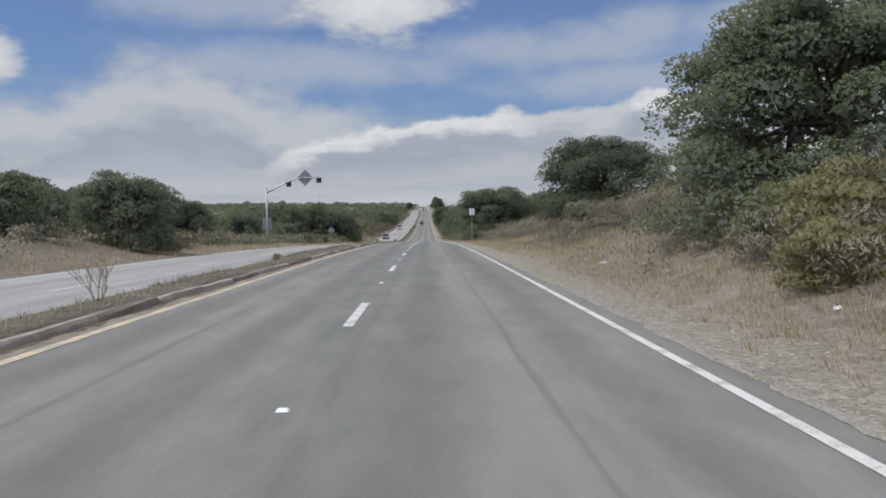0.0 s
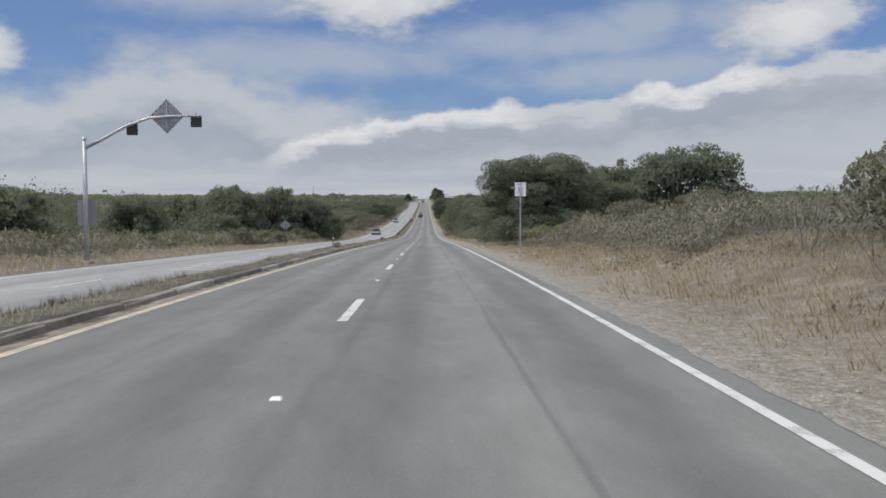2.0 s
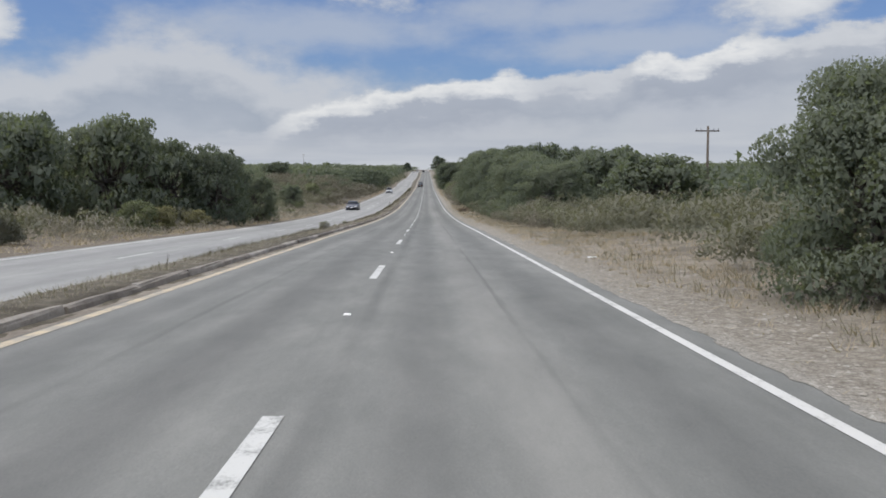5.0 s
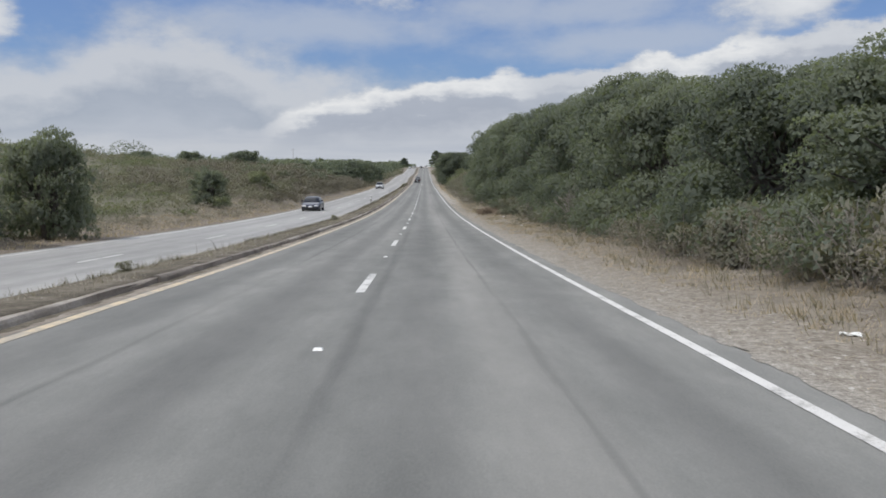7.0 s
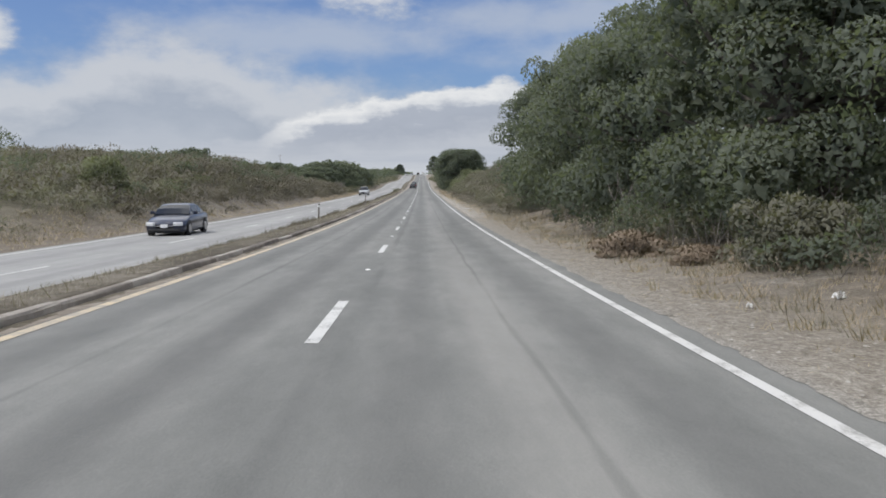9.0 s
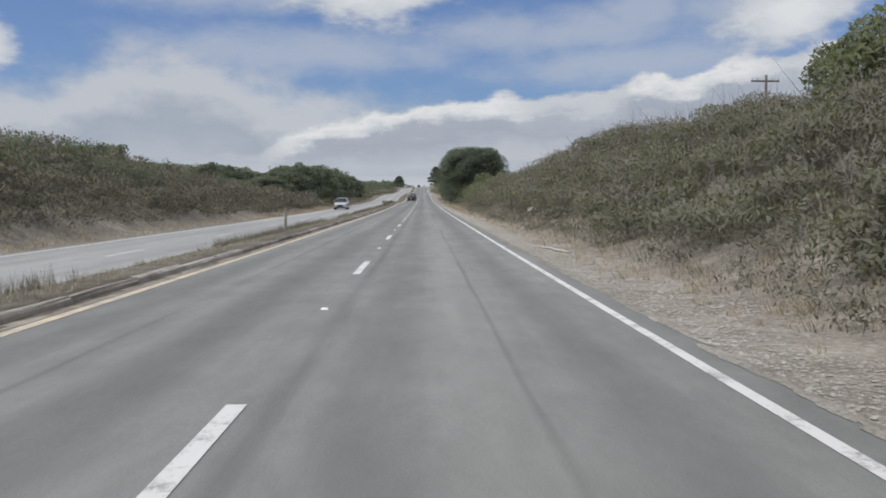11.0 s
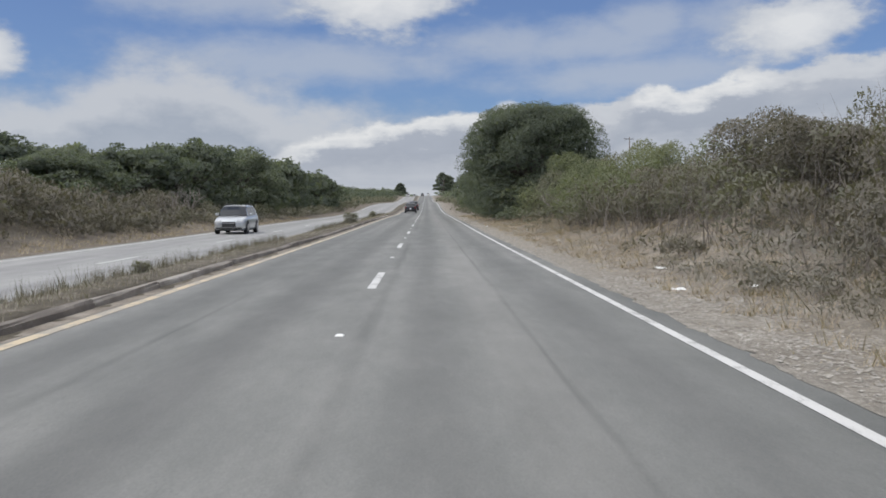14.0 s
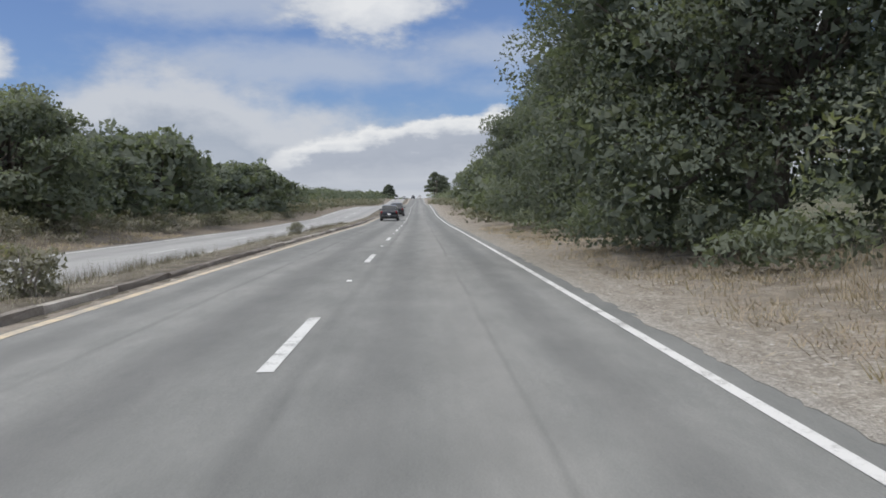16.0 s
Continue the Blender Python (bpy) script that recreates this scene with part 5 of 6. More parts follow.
# ---- stones, litter and road wear ----
def pebbles(name, seed, n, xr, yr, size, mat, label):
    """Loose stones on the shoulder: flattened eight-sided lumps."""
    rg = np.random.default_rng(seed)
    x, y = scatter(rg, n, *xr, *yr)
    z = land_z(x, y)
    s = rg.uniform(*size, n) * rg.uniform(0.5, 1.0, n)
    base = np.array(((1, 0, 0), (0, 1, 0), (-1, 0, 0), (0, -1, 0), (0.2, 0.1, 0.34), (0, 0, -0.4)), float)
    tri = np.array(((0, 1, 4), (1, 2, 4), (2, 3, 4), (3, 0, 4)))
    pts = base[None] * s[:, None, None] * rg.uniform(0.7, 1.3, (n, 6, 3))
    pts += np.stack([x, y, z + s * 0.15], 1)[:, None]
    return tagged(piece(name, tris_mesh(name, pts[:, tri].reshape(-1, 3, 3)), mat), label, "gravel", kind="stuff")


pebbles("gravel", 91, 26000, (4.0, 5.5), (262, 350), (0.012, 0.042), M_STONE, "grey gravel spilled on the road shoulder")
pebbles("gravel", 92, 7000, (3.95, 5.4), (-2, 262), (0.01, 0.04), M_STONE, "small stones on the sandy shoulder")
pebbles("gravel", 93, 3000, (3.95, 5.2), (350, 430), (0.01, 0.035), M_STONE, "small stones on the road shoulder")
pebbles("gravel", 94, 2600, (-5.4, -3.95), (0, 440), (0.01, 0.03), M_STONE, "crumbled stones on the median")


def lump(name, seed, x, y, sx, sy, sz, mat, label, category, sink=0.3, turn=0.0, base=None):
    """An uneven rounded lump, partly buried."""
    bm = bmesh.new()
    bmesh.ops.create_icosphere(bm, subdivisions=3, radius=1.0)
    for vv in bm.verts:
        k = 1 + 0.35 * noise.noise(vv.co * 1.6 + Vector((seed, 0, 0))) + 0.22 * noise.noise(vv.co * 3.5 + Vector((0, seed, 0))) + 0.12 * noise.noise(vv.co * 9.0 + Vector((0, 0, seed)))
        vv.co = Vector((vv.co.x * sx * k, vv.co.y * sy * k, vv.co.z * sz * k))
    ob = part(name, bm, mat)
    z = float(land_z(x, y)) if base is None else base
    ob.matrix_basis = pose(x, y, z + sz * (1 - 2 * sink), 0, 0, turn)
    return tagged(ob, label, category)


M_SAND = surface("pale_sandstone", ((0.18, 0.16, 0.135), (0.31, 0.285, 0.245), (0.46, 0.435, 0.39)), 1.2, 16, 0.95, bump=0.8)
for i, (x, y, sx, sy, sz) in enumerate(((7.2, 303.0, 0.5, 0.9, 0.30), (8.2, 306.0, 0.45, 0.8, 0.32), (7.6, 312.0, 0.4, 0.8, 0.25), (9.4, 301.0, 0.5, 0.8, 0.3), (6.4, 309.0, 0.3, 0.5, 0.16), (9.0, 318.0, 0.5, 0.9, 0.3), (7.4, 322.0, 0.4, 0.7, 0.2))):
    lump("rock_outcrop", i * 3.1, x, y, sx, sy, sz, M_SAND, "pale sandy outcrop in the roadside bank", "rock", 0.62, i * 37)
pebbles("rubble", 95, 4000, (4.7, 9.0), (264, 330), (0.012, 0.05), M_SAND, "pale crumbled sandstone on the bank")
pebbles("rubble", 96, 700, (4.6, 7.6), (96, 130), (0.02, 0.07), M_SAND, "pale clods on the verge")
pebbles("rubble", 97, 1500, (4.3, 7.4), (330, 400), (0.012, 0.05), M_SAND, "pale clods and dead leaves on the verge")

pebbles("rubble", 98, 4200, (4.15, 6.4), (0, 262), (0.012, 0.05), M_SAND, "pale clods along the shoulder")
pebbles("rubble", 99, 2600, (4.15, 7.0), (330, 430), (0.015, 0.06), M_SAND, "pale clods between the dead leaves of the verge")


def drifts(name, seed, n, x0, spread, yr, reach, lift, mat, label):
    """Thin uneven tongues of dirt that have crept over the edge of the paving."""
    rg = np.random.default_rng(seed)
    y = rg.uniform(*yr, n)
    x = x0 + rg.normal(size=n) * spread
    a = np.arange(9) * math.tau / 9
    k = rg.uniform(0.6, 1.25, (n, 9))
    px = x[:, None] + np.cos(a) * k * rg.uniform(0.05, reach, n)[:, None]
    py = y[:, None] + np.sin(a) * k * rg.uniform(0.12, 0.7, n)[:, None]
    z = lambda q: road_z(q) + lift
    rim = np.stack([px, py, z(py) - lift + 0.0045], 2)
    top = np.stack([x, y, z(y) + rg.uniform(0.004, 0.016, n)], 1)
    t = np.stack([rim, np.roll(rim, -1, axis=1), np.repeat(top[:, None], 9, axis=1)], 2).reshape(-1, 3, 3)
    return tagged(piece(name, tris_mesh(name, t), mat), label, "dirt", kind="stuff")


drifts("dirt_drift", 31, 2200, 3.99, 0.02, (-4, 450), 0.11, 0.004, M_SOIL, "sandy dirt spilled over the broken edge of the asphalt")
drifts("dirt_drift", 32, 800, -3.58, 0.03, (-4, 450), 0.14, 0.004, M_SOIL, "brown dirt and dead weeds gathered along the kerb")
x, y = scatter(rng, 13000, 4.2, 8.4, -2, 440, lambda a, b: rng.random(len(a)) < patchy(a, b, 1.1) + 0.1)
blades("leaf_litter", 79, x, y, 2, 0.035, 0.03, 0.15, M_RUST, "rust-brown dead leaves scattered on the verge", "dead leaves", 3.0)
stalks("dead_stems", 86, 1000, (6.9, 9.6), (364, 400), (0.15, 0.75), M_STRAW, "pale dry stems under the roadside bushes")

M_LITTER = surface("crumpled_paper", ((0.62, 0.62, 0.60), (0.76, 0.76, 0.74), (0.84, 0.84, 0.83)), 8, 60, 0.7)


def litter(x, y, w, d, h, seed):
    """A crumpled scrap of paper or plastic."""
    bm = bmesh.new()
    bmesh.ops.create_grid(bm, x_segments=6, y_segments=5, size=0.5)
    for vv in bm.verts:
        n1 = noise.noise(vv.co * 4 + Vector((seed, seed, 0)))
        vv.co = Vector((vv.co.x * w + n1 * 0.1 * w, vv.co.y * d + noise.noise(vv.co * 3 + Vector((0, seed, 4))) * 0.2 * d, abs(n1) * h * 1.6 + 0.004))
    r = bmesh.ops.extrude_face_region(bm, geom=bm.faces[:])
    for e in r["geom"]:
        if isinstance(e, bmesh.types.BMVert):
            e.co.z += 0.006
    ob = part("litter", bm, M_LITTER)
    ob.matrix_basis = pose(x, y, float(land_z(x, y)) + 0.005, 0, 0, seed * 50)
    tagged(ob, "crumpled white scrap of litter on the verge", "litter", "roadside litter")


for i, (x, y, w, h) in enumerate(((5.0, 104.5, 0.5, 0.06), (7.7, 105.7, 0.35, 0.14), (5.35, 167.2, 0.28, 0.04), (6.3, 218.3, 0.22, 0.14), (5.2, 218.4, 0.14, 0.08), (5.75, 351.0, 0.35, 0.05),
                                  (5.1, 347.4, 0.35, 0.05), (6.2, 346.9, 0.25, 0.05), (4.77, 389.6, 0.15, 0.09), (6.2, 206.3, 0.25, 0.1), (5.85, 366.0, 0.16, 0.08), (6.1, 378.9, 0.14, 0.09),
                                  (6.6, 11.0, 0.14, 0.1), (6.4, 26.0, 0.3, 0.06), (7.6, 180.0, 0.4, 0.08), (-14.2, 236.0, 0.5, 0.08), (5.6, 296.0, 0.3, 0.06), (5.2, 134.0, 0.3, 0.06))):
    litter(x, y, w * 0.75, w * 0.5, h * 0.8, i + 1)

# a pale bleached branch lying along the shoulder
bm = tube(bmesh.new(), ((0.03, -2.1, 0.03), (-0.02, -1.5, 0.04), (-0.14, -0.9, 0.03), (-0.12, -0.3, 0.05), (-0.25, 0.4, 0.03), (-0.24, 1.1, 0.04), (-0.36, 1.9, 0.02)), (0.032, 0.028, 0.034, 0.026, 0.027, 0.018, 0.008), 7)
tube(bm, ((0.03, -2.05, 0.03), (0.16, -2.2, 0.07)), (0.026, 0.012), 6)
M_BLEACHED = surface("bleached_wood", ((0.36, 0.34, 0.31), (0.50, 0.48, 0.44), (0.62, 0.60, 0.56)), 2.0, 30, 0.85)
ob = part("fallen_branch", bm, M_BLEACHED, smooth=True)
ob.matrix_basis = pose(4.9, 282.0, float(land_z(4.9, 282.0)), -0.6, 0, 0)
tagged(ob, "bleached fallen branch on the gravel shoulder", "branch")

# road wear: dark filled patches and cracks
M_TAR = surface("dark_tar", ((0.075, 0.075, 0.075), (0.11, 0.11, 0.108), (0.15, 0.15, 0.147)), 3.0, 40, 0.8)


def wear(name, x, y, w, d, seed, label):
    """A thin ragged film of tar on the asphalt."""
    rg = random.Random(seed)
    n = 18
    bm = bmesh.new()
    ring = []
    for k in range(n):
        a = k * math.tau / n
        r = rg.uniform(0.75, 1.1)
        px, py = math.copysign(abs(math.cos(a)) ** 0.6, math.cos(a)) * w * 0.5 * r, math.copysign(abs(math.sin(a)) ** 0.6, math.sin(a)) * d * 0.5 * r
        ring.append(bm.verts.new((x + px, y + py, float(road_z(y + py)) + 0.0045)))
    bm.faces.new(ring)
    tagged(part(name, bm, M_TAR), label, "road patch", kind="structure")


for i, (x, y, w, d) in enumerate(((0.95, 319.7, 0.55, 1.0), (0.85, 322.6, 0.8, 0.35), (0.95, 318.2, 0.6, 0.25), (0.87, 190.5, 0.35, 0.9), (1.0, 361.9, 0.55, 0.10), (2.63, 361.8, 0.75, 0.10))):
    wear("tar_patch", x, y, w, d, i, "dark tar patch worn into the asphalt")

# raised markers in the gaps of the lane line
M_BUTTON = surface("white_ceramic", ((0.72, 0.72, 0.70), (0.82, 0.82, 0.80)), 6, 50, 0.4)
me = None
for i in range(-3, 40):
    y = 13.0 + PERIOD * (i + 0.5)
    if me is None:
        bm = bmesh.new()
        box(bm, 0, 0, 0.008, 0.10, 0.10, 0.018)
        for vv in bm.verts:
            if vv.co.z > 0.01:
                vv.co.x *= 0.75
                vv.co.y *= 0.55
        ob = part("road_marker", bm, M_BUTTON)
        me = ob.data
    else:
        ob = new("road_marker", me)
    ob.matrix_basis = pose(0.0, y, float(road_z(y)) + 0.001)
    tagged(ob, "small white raised marker on the lane line", "road marker", "raised road markers")

# white hatching on the oncoming carriageway
for k in range(7):
    y = 75.0 + 1.35 * k
    bm = bmesh.new()
    q = [bm.verts.new((px, py, float(road_z(py)) + OPP + 0.006)) for px, py in ((-6.35, y), (-8.35, y + 1.1), (-8.35, y + 1.4), (-6.35, y + 0.3))]
    bm.faces.new(q)
    tagged(part("hatch_stripe", bm, M_WHITE), "worn white hatching stripe on the pale asphalt", "road marking", "hatching stripes", "structure")


# ---- posts on the median ----
def marker_post(x, y, high, r, label):
    z = float(land_z(x, y))
    p = thing("marker_post", pose(x, y, z, 2, 3, 0), label, "post", "median posts")
    part("post", tube(bmesh.new(), ((0, 0, -0.2), (0, 0, high)), (r, r * 0.9), 8), M_KERB, p)
    if r < 0.06:
        part("band", tube(bmesh.new(), ((0, 0, high * 0.78), (0, 0, high * 0.9)), (r * 1.05, r * 1.04), 8, False), M_SIGNWHITE, p, "pale reflective band")


for x, y, h, r in ((-4.4, 294.5, 0.95, 0.062), (-5.2, 262.0, 0.9, 0.05), (-5.0, 102.1, 0.75, 0.03)):
    marker_post(x, y, h, r, "weathered marker post on the median")


# ---- vehicles ----
def car_paint(name, colour, metal=0.35):
    m, n = material(name)
    pos = n.add("ShaderNodeTexCoord").outputs["Object"]
    dust = n.add("ShaderNodeMapRange", {0: n.noise(pos, 3.0, 4.0), 1: 0.45, 2: 0.75, 3: 0.0, 4: 0.18}).outputs[0]
    col = n.mix(dust, (*colour, 1), (0.33, 0.30, 0.26, 1))
    finish(n, n.add("ShaderNodeBsdfPrincipled", {"Base Color": col, "Roughness": 0.32, "Metallic": metal, "Coat Weight": 0.6, "Coat Roughness": 0.08}))
    return m


M_GLASS = surface("dark_car_glass", ((0.012, 0.014, 0.016), (0.02, 0.022, 0.025)), 2, 10, 0.06, spec=0.8)
M_RUBBER = surface("tyre_rubber", ((0.015, 0.015, 0.015), (0.03, 0.03, 0.03)), 6, 60, 0.85)
M_RIM = surface("alloy_rim", ((0.35, 0.35, 0.36), (0.5, 0.5, 0.51)), 6, 50, 0.35, metal=0.9)
M_LAMP = surface("clear_lamp", ((0.55, 0.56, 0.57), (0.8, 0.8, 0.8)), 8, 60, 0.12)
M_RED = surface("red_lamp", ((0.20, 0.012, 0.012), (0.30, 0.02, 0.02)), 8, 60, 0.2)
M_TRIM = surface("black_trim", ((0.02, 0.02, 0.021), (0.035, 0.035, 0.036)), 6, 60, 0.6)


def loft(bm, rings):
    rows = [[bm.verts.new(p) for p in r] for r in rings]
    m = len(rows[0])
    for a, b in zip(rows, rows[1:]):
        for k in range(m):
            bm.faces.new((a[k], a[(k + 1) % m], b[(k + 1) % m], b[k]))
    bm.faces.new(rows[0][::-1])
    bm.faces.new(rows[-1])
    return bm


def car(name, label, paint, x, y, turn, ln, w, belt, roof, hood, suv, base, category="car", group=""):
    """A car: y forward. hood: where the bonnet ends, as a share of the length from the front."""
    c = thing(name, pose(x, y, base, 0, 0, turn), label, category, group)
    hw, clear = w / 2, 0.22 if suv else 0.17
    f, r = ln / 2, -ln / 2
    nose = belt * 0.80 if not suv else belt * 0.88

    def ring(yy, zb, zt, k):
        h = hw * k
        pts = [(-h * 0.90, zb), (-h, zb + 0.12), (-h * 1.0, zb + (zt - zb) * 0.55), (-h * 0.97, zt - 0.10), (-h * 0.88, zt - 0.01), (-h * 0.45, zt + 0.02)]
        pts += [(-a, b) for a, b in pts[::-1]]
        return [(a, yy, b) for a, b in pts]

    y_ws = f - ln * hood
    y_tail = r + (0.06 if suv else 0.16) * ln
    tail_z = belt + (0.04 if suv else 0.0)
    rings = [ring(r, clear + 0.22, tail_z - 0.16, 0.80), ring(r + 0.07, clear + 0.05, tail_z - 0.04, 0.93), ring(r + 0.35, clear, tail_z, 1.0), ring(0, clear, belt, 1.0), ring(y_ws, clear, belt, 1.0),
             ring(f - 0.55, clear, nose + 0.02, 0.98), ring(f - 0.25, clear + 0.02, nose - 0.05, 0.95), ring(f - 0.07, clear + 0.06, nose - 0.12, 0.87), ring(f, clear + 0.16, nose - 0.22, 0.74)]
    body = part("body", loft(bmesh.new(), rings), paint, c, smooth=True)
    # cabin
    yb0, yb1 = y_ws + 0.05, y_tail
    yt0, yt1 = y_ws - (0.75 if not suv else 0.65), y_tail + (0.22 if suv else 0.62)
    hb, ht = hw * 0.90, hw * 0.70
    B = {"fl": (-hb, yb0, belt - 0.01), "fr": (hb, yb0, belt - 0.01), "rl": (-hb, yb1, tail_z - 0.01), "rr": (hb, yb1, tail_z - 0.01)}
    Tp = {"fl": (-ht, yt0, roof - 0.04), "fr": (ht, yt0, roof - 0.04), "rl": (-ht, yt1, roof - 0.06), "rr": (ht, yt1, roof - 0.06)}

    # the cabin: one rounded shell, glazed where the windows are
    H = roof - belt
    ys = [yb0 + (yt0 - yb0) * u for u in (0.0, 0.33, 0.66, 1.0)] + [yt0 + (yt1 - yt0) * u for u in (0.12, 0.3, 0.47, 0.53, 0.75, 0.95)]
    ys += [yt1 + (yb1 - yt1) * u for u in (0.1, 0.55, 1.0)]
    rows = []
    for k, yy in enumerate(ys):
        if k < 4:
            zt = belt + 0.02 + (H - 0.05) * math.sin(k / 3 * math.pi / 2) ** 0.85
        elif k < 10:
            u = (yy - yt0) / (yt1 - yt0)
            zt = roof - 0.03 + 0.05 * math.sin(u * math.pi) - 0.05 * u
        else:
            u = (0.1, 0.55, 1.0)[k - 10]
            zt = roof - 0.09 - (roof - 0.09 - tail_z) * u ** 1.3
        lo = belt - 0.02 if k < 9 else tail_z - 0.03
        pts = []
        for v in (0.0, 0.10, 0.5, 0.86):
            z = lo + (zt - lo) * v
            pts.append((-(hb - (hb - ht) * max(0, z - belt) / H), z))
        pts += [(pts[-1][0] + 0.05, zt - 0.012), (pts[-1][0] * 0.5, zt + 0.01)]
        rows.append([Vector((a, yy, z)) for a, z in pts] + [Vector((-a, yy, z)) for a, z in pts[::-1]])
    m = len(rows[0])
    shell, panes = bmesh.new(), {}
    grid = [[shell.verts.new(v) for v in rw] for rw in rows]
    for a in range(len(rows) - 1):
        for b in range(m - 1):
            shell.faces.new((grid[a][b], grid[a][b + 1], grid[a + 1][b + 1], grid[a + 1][b]))
            if b in (1, 2, 8, 9) and a in (2, 3, 4, 5, 7, 8) and (suv or a < 9):
                panes.setdefault(("side_window", b < 5, a < 6), []).append((a, b))
            if 3 <= b <= 7 and a in (0, 1, 2):
                panes.setdefault(("windscreen", 0, 0), []).append((a, b))
            if 4 <= b <= 6 and a in (10, 11):
                panes.setdefault(("rear_window", 0, 0), []).append((a, b))
    part("cabin_frame", shell, paint, c, smooth=True)
    mid = Vector((0, (yb0 + yb1) / 2, belt))
    for (nm, _, _), cells in panes.items():
        bm = bmesh.new()
        seen = {}

        def at(i, j):
            if (i, j) not in seen:
                q = rows[i][j]
                seen[i, j] = bm.verts.new(q + (q - mid).normalized() * 0.010)
            return seen[i, j]
        for a, b in cells:
            bm.faces.new((at(a, b), at(a, b + 1), at(a + 1, b + 1), at(a + 1, b)))
        r0 = bmesh.ops.extrude_face_region(bm, geom=bm.faces[:])
        for e in r0["geom"]:
            if isinstance(e, bmesh.types.BMVert):
                e.co += (e.co - mid).normalized() * 0.006
        part(nm, bm, M_GLASS, c, "dark tinted glass", smooth=False)
    rf = c
    if suv:
        for sx in (-1, 1):
            part("roof_rail", tube(bmesh.new(), ((sx * ht * 0.9, yt0 - 0.2, roof + 0.02), (sx * ht * 0.9, yt0 - 0.3, roof + 0.06), (sx * ht * 0.9, yt1 + 0.3, roof + 0.06), (sx * ht * 0.9, yt1 + 0.2, roof + 0.02)),
                                   (0.018, 0.018, 0.018, 0.018), 6), M_TRIM, c)
    # lamps, bumpers, grille, plate, mirrors
    for sx in (-1, 1):
        part("headlight", box(bmesh.new(), 0, 0, 0, 0.42, 0.16, 0.17, 0.05, Matrix.Translation((sx * hw * 0.67, f - 0.045, nose - 0.20)) @ Matrix.Rotation(-sx * 0.45, 4, "Z")), M_LAMP, c, "clear headlight")
        part("tail_light", box(bmesh.new(), sx * hw * 0.80, r + 0.06, tail_z - 0.22, 0.20, 0.12, 0.24 if suv else 0.16, 0.03), M_RED, c, "red tail light")
        m = part("wing_mirror", box(bmesh.new(), sx * (hw + 0.08), y_ws - 0.28, belt + 0.08, 0.20, 0.10, 0.14, 0.03), paint, c)
    g = part("grille", box(bmesh.new(), 0, f - 0.03, nose - 0.32, w * 0.44, 0.08, 0.22, 0.03), M_TRIM, c, "dark grille")
    part("grille_bar", box(bmesh.new(), 0, f + 0.012, nose - 0.29, w * 0.43, 0.02, 0.035, 0.006), M_RIM, g, "bright grille bar")
    part("lower_grille", box(bmesh.new(), 0, f - 0.02, clear + 0.24, w * 0.44, 0.06, 0.10, 0.015), M_TRIM, c, "dark lower grille")
    for sx in (-1, 1):
        part("fog_lamp", box(bmesh.new(), sx * hw * 0.62, f - 0.08, clear + 0.26, 0.16, 0.06, 0.08, 0.015), M_LAMP, c, "small clear fog lamp")
    part("front_bumper", box(bmesh.new(), 0, f - 0.06, clear + 0.12, w * 0.80, 0.16, 0.12, 0.04), M_TRIM, c, "black lower bumper")
    part("rear_bumper", box(bmesh.new(), 0, r + 0.04, clear + 0.22, w * 0.88, 0.16, 0.20, 0.05), paint, c)
    part("number_plate", box(bmesh.new(), 0, r - 0.012 - 0.03, clear + 0.42, 0.31, 0.012, 0.15), M_SIGNWHITE, c, "blank white plate")
    if not suv:
        part("number_plate", box(bmesh.new(), 0, f + 0.02, clear + 0.30, 0.31, 0.012, 0.15), M_SIGNWHITE, c, "blank white plate")
    part("underbody", box(bmesh.new(), 0, 0, clear + 0.02, w * 0.86, ln * 0.9, 0.10, 0.02), M_TRIM, c)
    rad = 0.36 if suv else 0.32
    for sx in (-1, 1):
        for yy in (f - 0.19 * ln, r + 0.20 * ln):
            cx = sx * (hw - 0.09)
            bm = tube(bmesh.new(), ((cx - 0.11, yy, rad), (cx - 0.08, yy, rad), (cx + 0.08, yy, rad), (cx + 0.11, yy, rad)), (rad * 0.9, rad, rad, rad * 0.9), 24)
            ty = part("wheel", bm, M_RUBBER, c, "black tyre", smooth=False)
            bm = tube(bmesh.new(), ((cx + sx * 0.10, yy, rad), (cx + sx * 0.125, yy, rad)), (rad * 0.66, rad * 0.60), 20)
            part("rim", bm, M_RIM, ty, "alloy rim")
            bm = tube(bmesh.new(), ((cx + sx * 0.092, yy, rad + 0.03), (cx + sx * 0.096, yy, rad + 0.03)), (rad * 1.16, rad * 1.16), 24)
            part("wheel_arch", bm, M_TRIM, c, "dark wheel arch")
    return c


P_SILVER = car_paint("silver_paint", (0.55, 0.57, 0.58), 0.6)
P_BLUE = car_paint("dark_blue_paint", (0.014, 0.022, 0.048), 0.35)
P_DARK = car_paint("dark_grey_paint", (0.022, 0.024, 0.027), 0.3)
P_BLACK = car_paint("black_paint", (0.016, 0.016, 0.018), 0.2)
P_WHITE = car_paint("white_paint", (0.75, 0.75, 0.74), 0.0)
lev = lambda y, far=False: float(road_z(y)) + (OPP if far else 0.0)
car("car", "silver compact crossover with roof rails on the oncoming road", P_SILVER, -10.4, 386.5, 180, 4.55, 1.84, 1.05, 1.68, 0.26, True, lev(386.5, True))
car("car", "dark blue saloon car on the oncoming road", P_BLUE, -10.3, 249.5, 180, 4.7, 1.80, 0.94, 1.42, 0.30, False, lev(249.5, True))
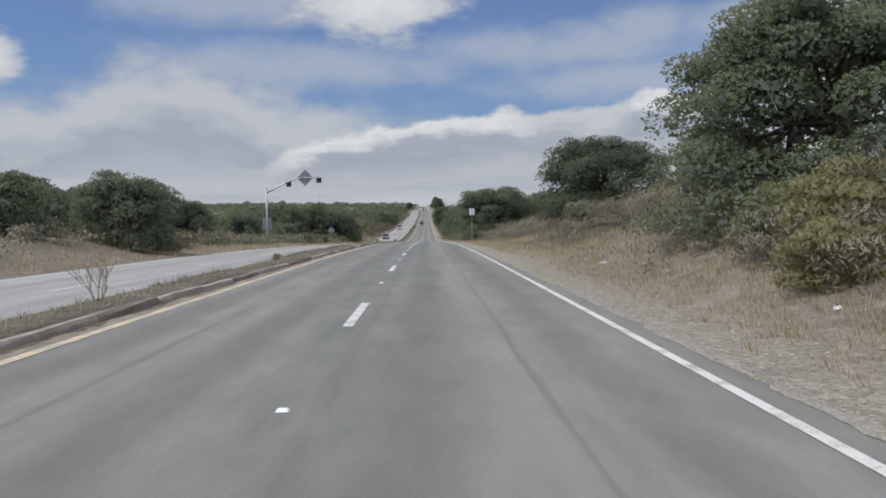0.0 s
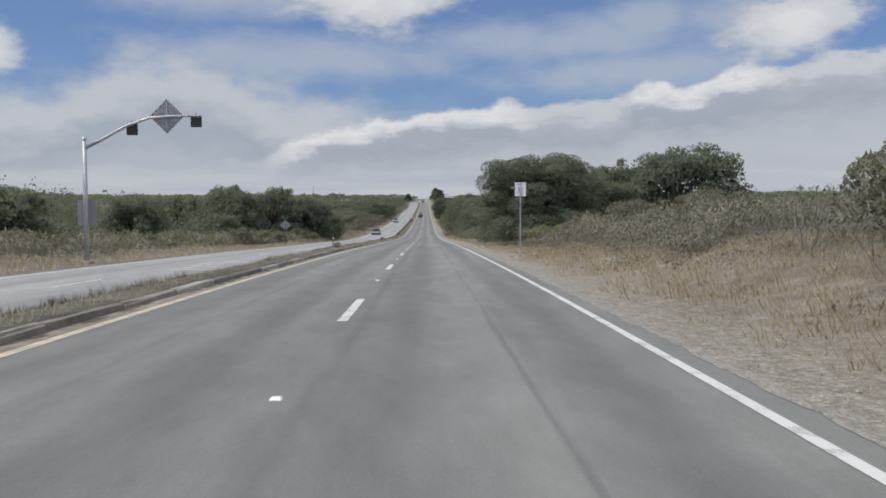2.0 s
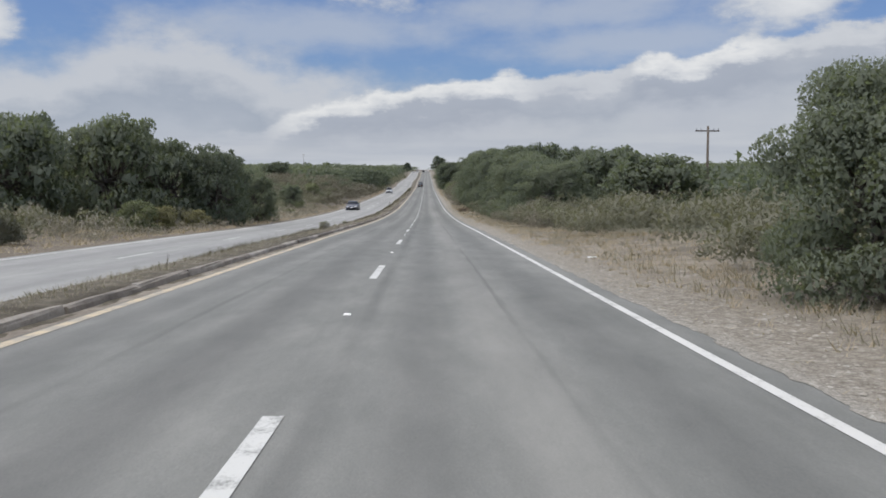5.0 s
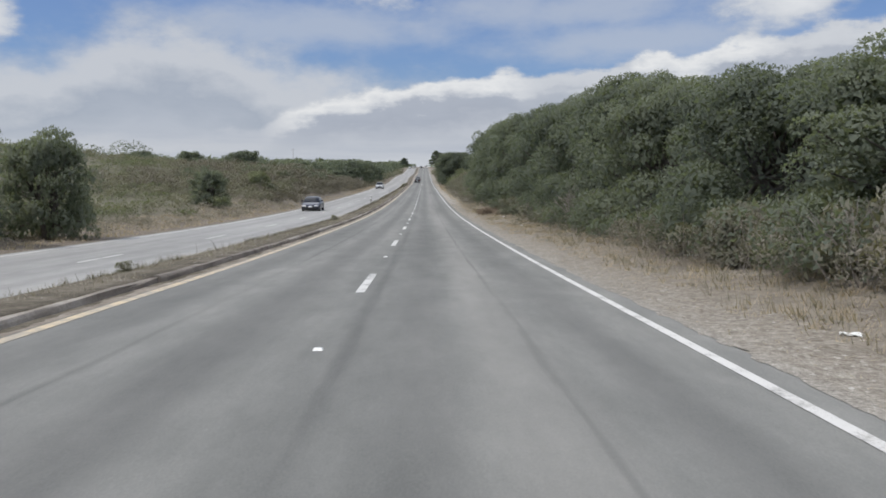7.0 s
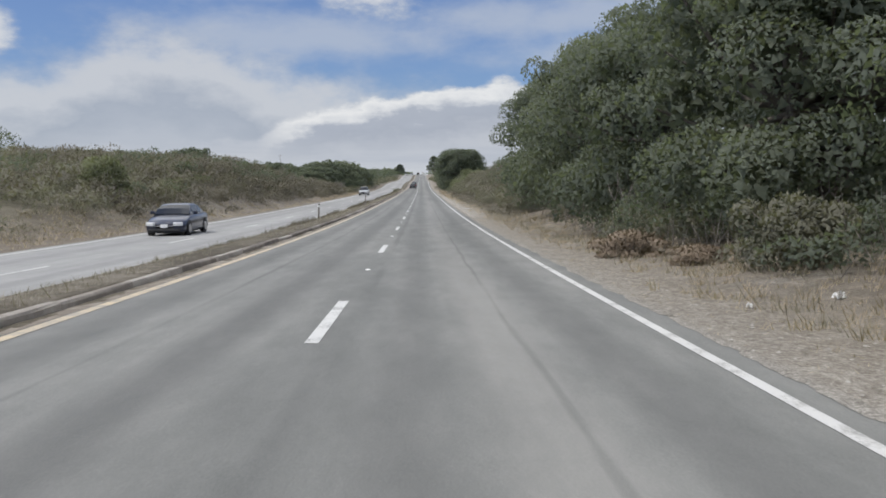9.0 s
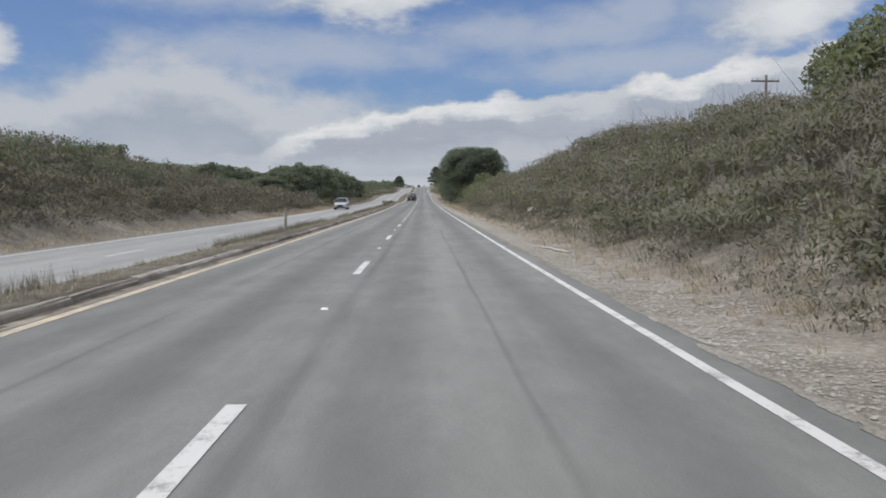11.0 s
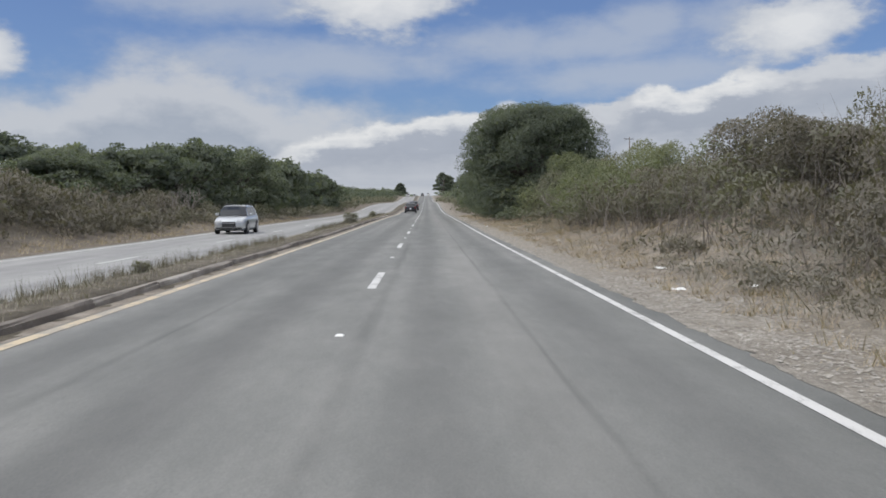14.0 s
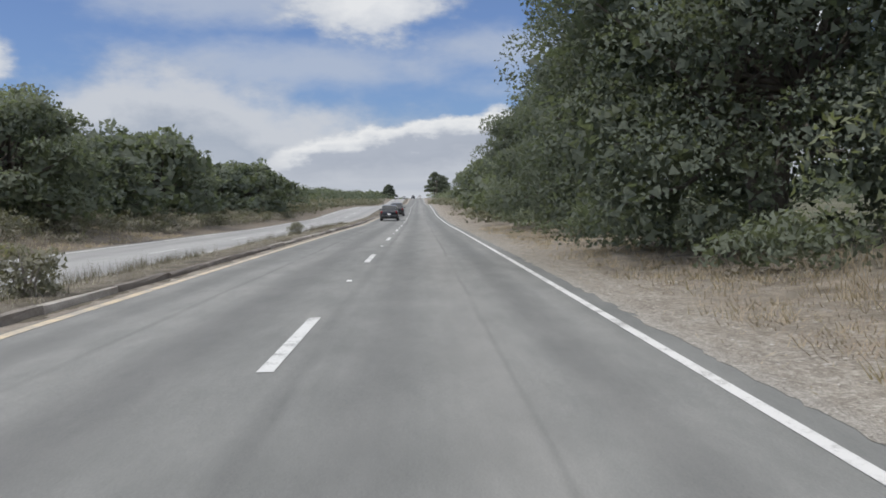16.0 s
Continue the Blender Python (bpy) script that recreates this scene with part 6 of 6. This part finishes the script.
car("car", "dark grey hatchback ahead in the inner lane", P_DARK, -1.6, 474.0, 0, 4.35, 1.78, 1.0, 1.56, 0.26, True, lev(474.0))
car("car", "black crossover further ahead in the inner lane", P_BLACK, -1.5, 500.0, 0, 4.6, 1.85, 1.05, 1.70, 0.26, True, lev(500.0))
FAR_CARS = (("white van far down the highway", P_WHITE, 1.8, 905, 0), ("dark car far down the highway", P_DARK, -1.7, 880, 0), ("white car far down the oncoming road", P_WHITE, -10.2, 860, 180),
            ("white car far down the highway", P_WHITE, -1.7, 935, 0), ("silver car far down the oncoming road", P_SILVER, -7.3, 930, 180))
for lb, pt, x, y, t in FAR_CARS:
    car("car", lb, pt, x, y, t, 4.6, 1.85, 1.05, 1.72, 0.25, True, lev(y, x < -5), "car", "far traffic")


# ---- far end of the road ----
def cypress(x, y, radius, high, seed):
    """A tall dark conifer with flat ragged tiers."""
    rg = np.random.default_rng(seed)
    t = thing("cypress_tree", pose(x, y, float(land_z(x, y))), "tall dark wind-shaped cypress at the far end of the road", "tree")
    part("trunk", tube(bmesh.new(), ((0, 0, -0.3), (0.2, 0, high * 0.5), (0.5, 0, high * 0.9)), (0.45, 0.3, 0.1), 8), M_BARK, t)
    blobs = []
    for k in range(16):
        u = k / 15
        a = k * 2.4
        rr = radius * (0.75 - 0.5 * u)
        blobs.append((math.cos(a) * rr + 0.5 * u, math.sin(a) * rr, high * (0.25 + 0.7 * u), radius * (0.55 - 0.25 * u), radius * (0.55 - 0.25 * u), high * 0.07))
    piece("crown", leaf_mesh("crown", [leaf_quads(rg, blobs, 5000, 0.7, 0.5)]), M_HAZED_OAK, t)


cypress(9.5, 850, 5.0, 13.0, 4)
cypress(13.5, 858, 5.0, 11.0, 5)
cypress(-16.0, 900, 4.0, 8.0, 6)


def shed(x, y, w, d, h):
    z = float(land_z(x, y))
    s = thing("shed", pose(x, y, z, 0, 0, 12), "low white shed with a pale metal roof beyond the woods", "building")
    for nm, cx, cy, sx, sy in (("wall", 0, -d / 2, w, 0.2), ("wall", 0, d / 2, w, 0.2), ("wall", -w / 2 + 0.1, 0, 0.2, d - 0.2), ("wall", w / 2 - 0.1, 0, 0.2, d - 0.2)):
        part(nm, box(bmesh.new(), cx, cy, h / 2, sx, sy, h), M_SIGNWHITE, s)
    for sg in (-1, 1):
        bm = box(bmesh.new(), 0, 0, 0, w + 0.8, d * 0.56, 0.12, 0.0, Matrix.Translation((0, sg * d * 0.25, h + 0.7)) @ Matrix.Rotation(-sg * 0.28, 4, "X"))
        part("roof", bm, M_STEEL, s, "pale metal roof")
    part("door", box(bmesh.new(), w * 0.2, -d / 2 - 0.12, 1.5, 3.0, 0.08, 3.0), M_SIGNBACK, s, "grey roll-up door")


shed(27, 1000, 15, 9, 5.0)
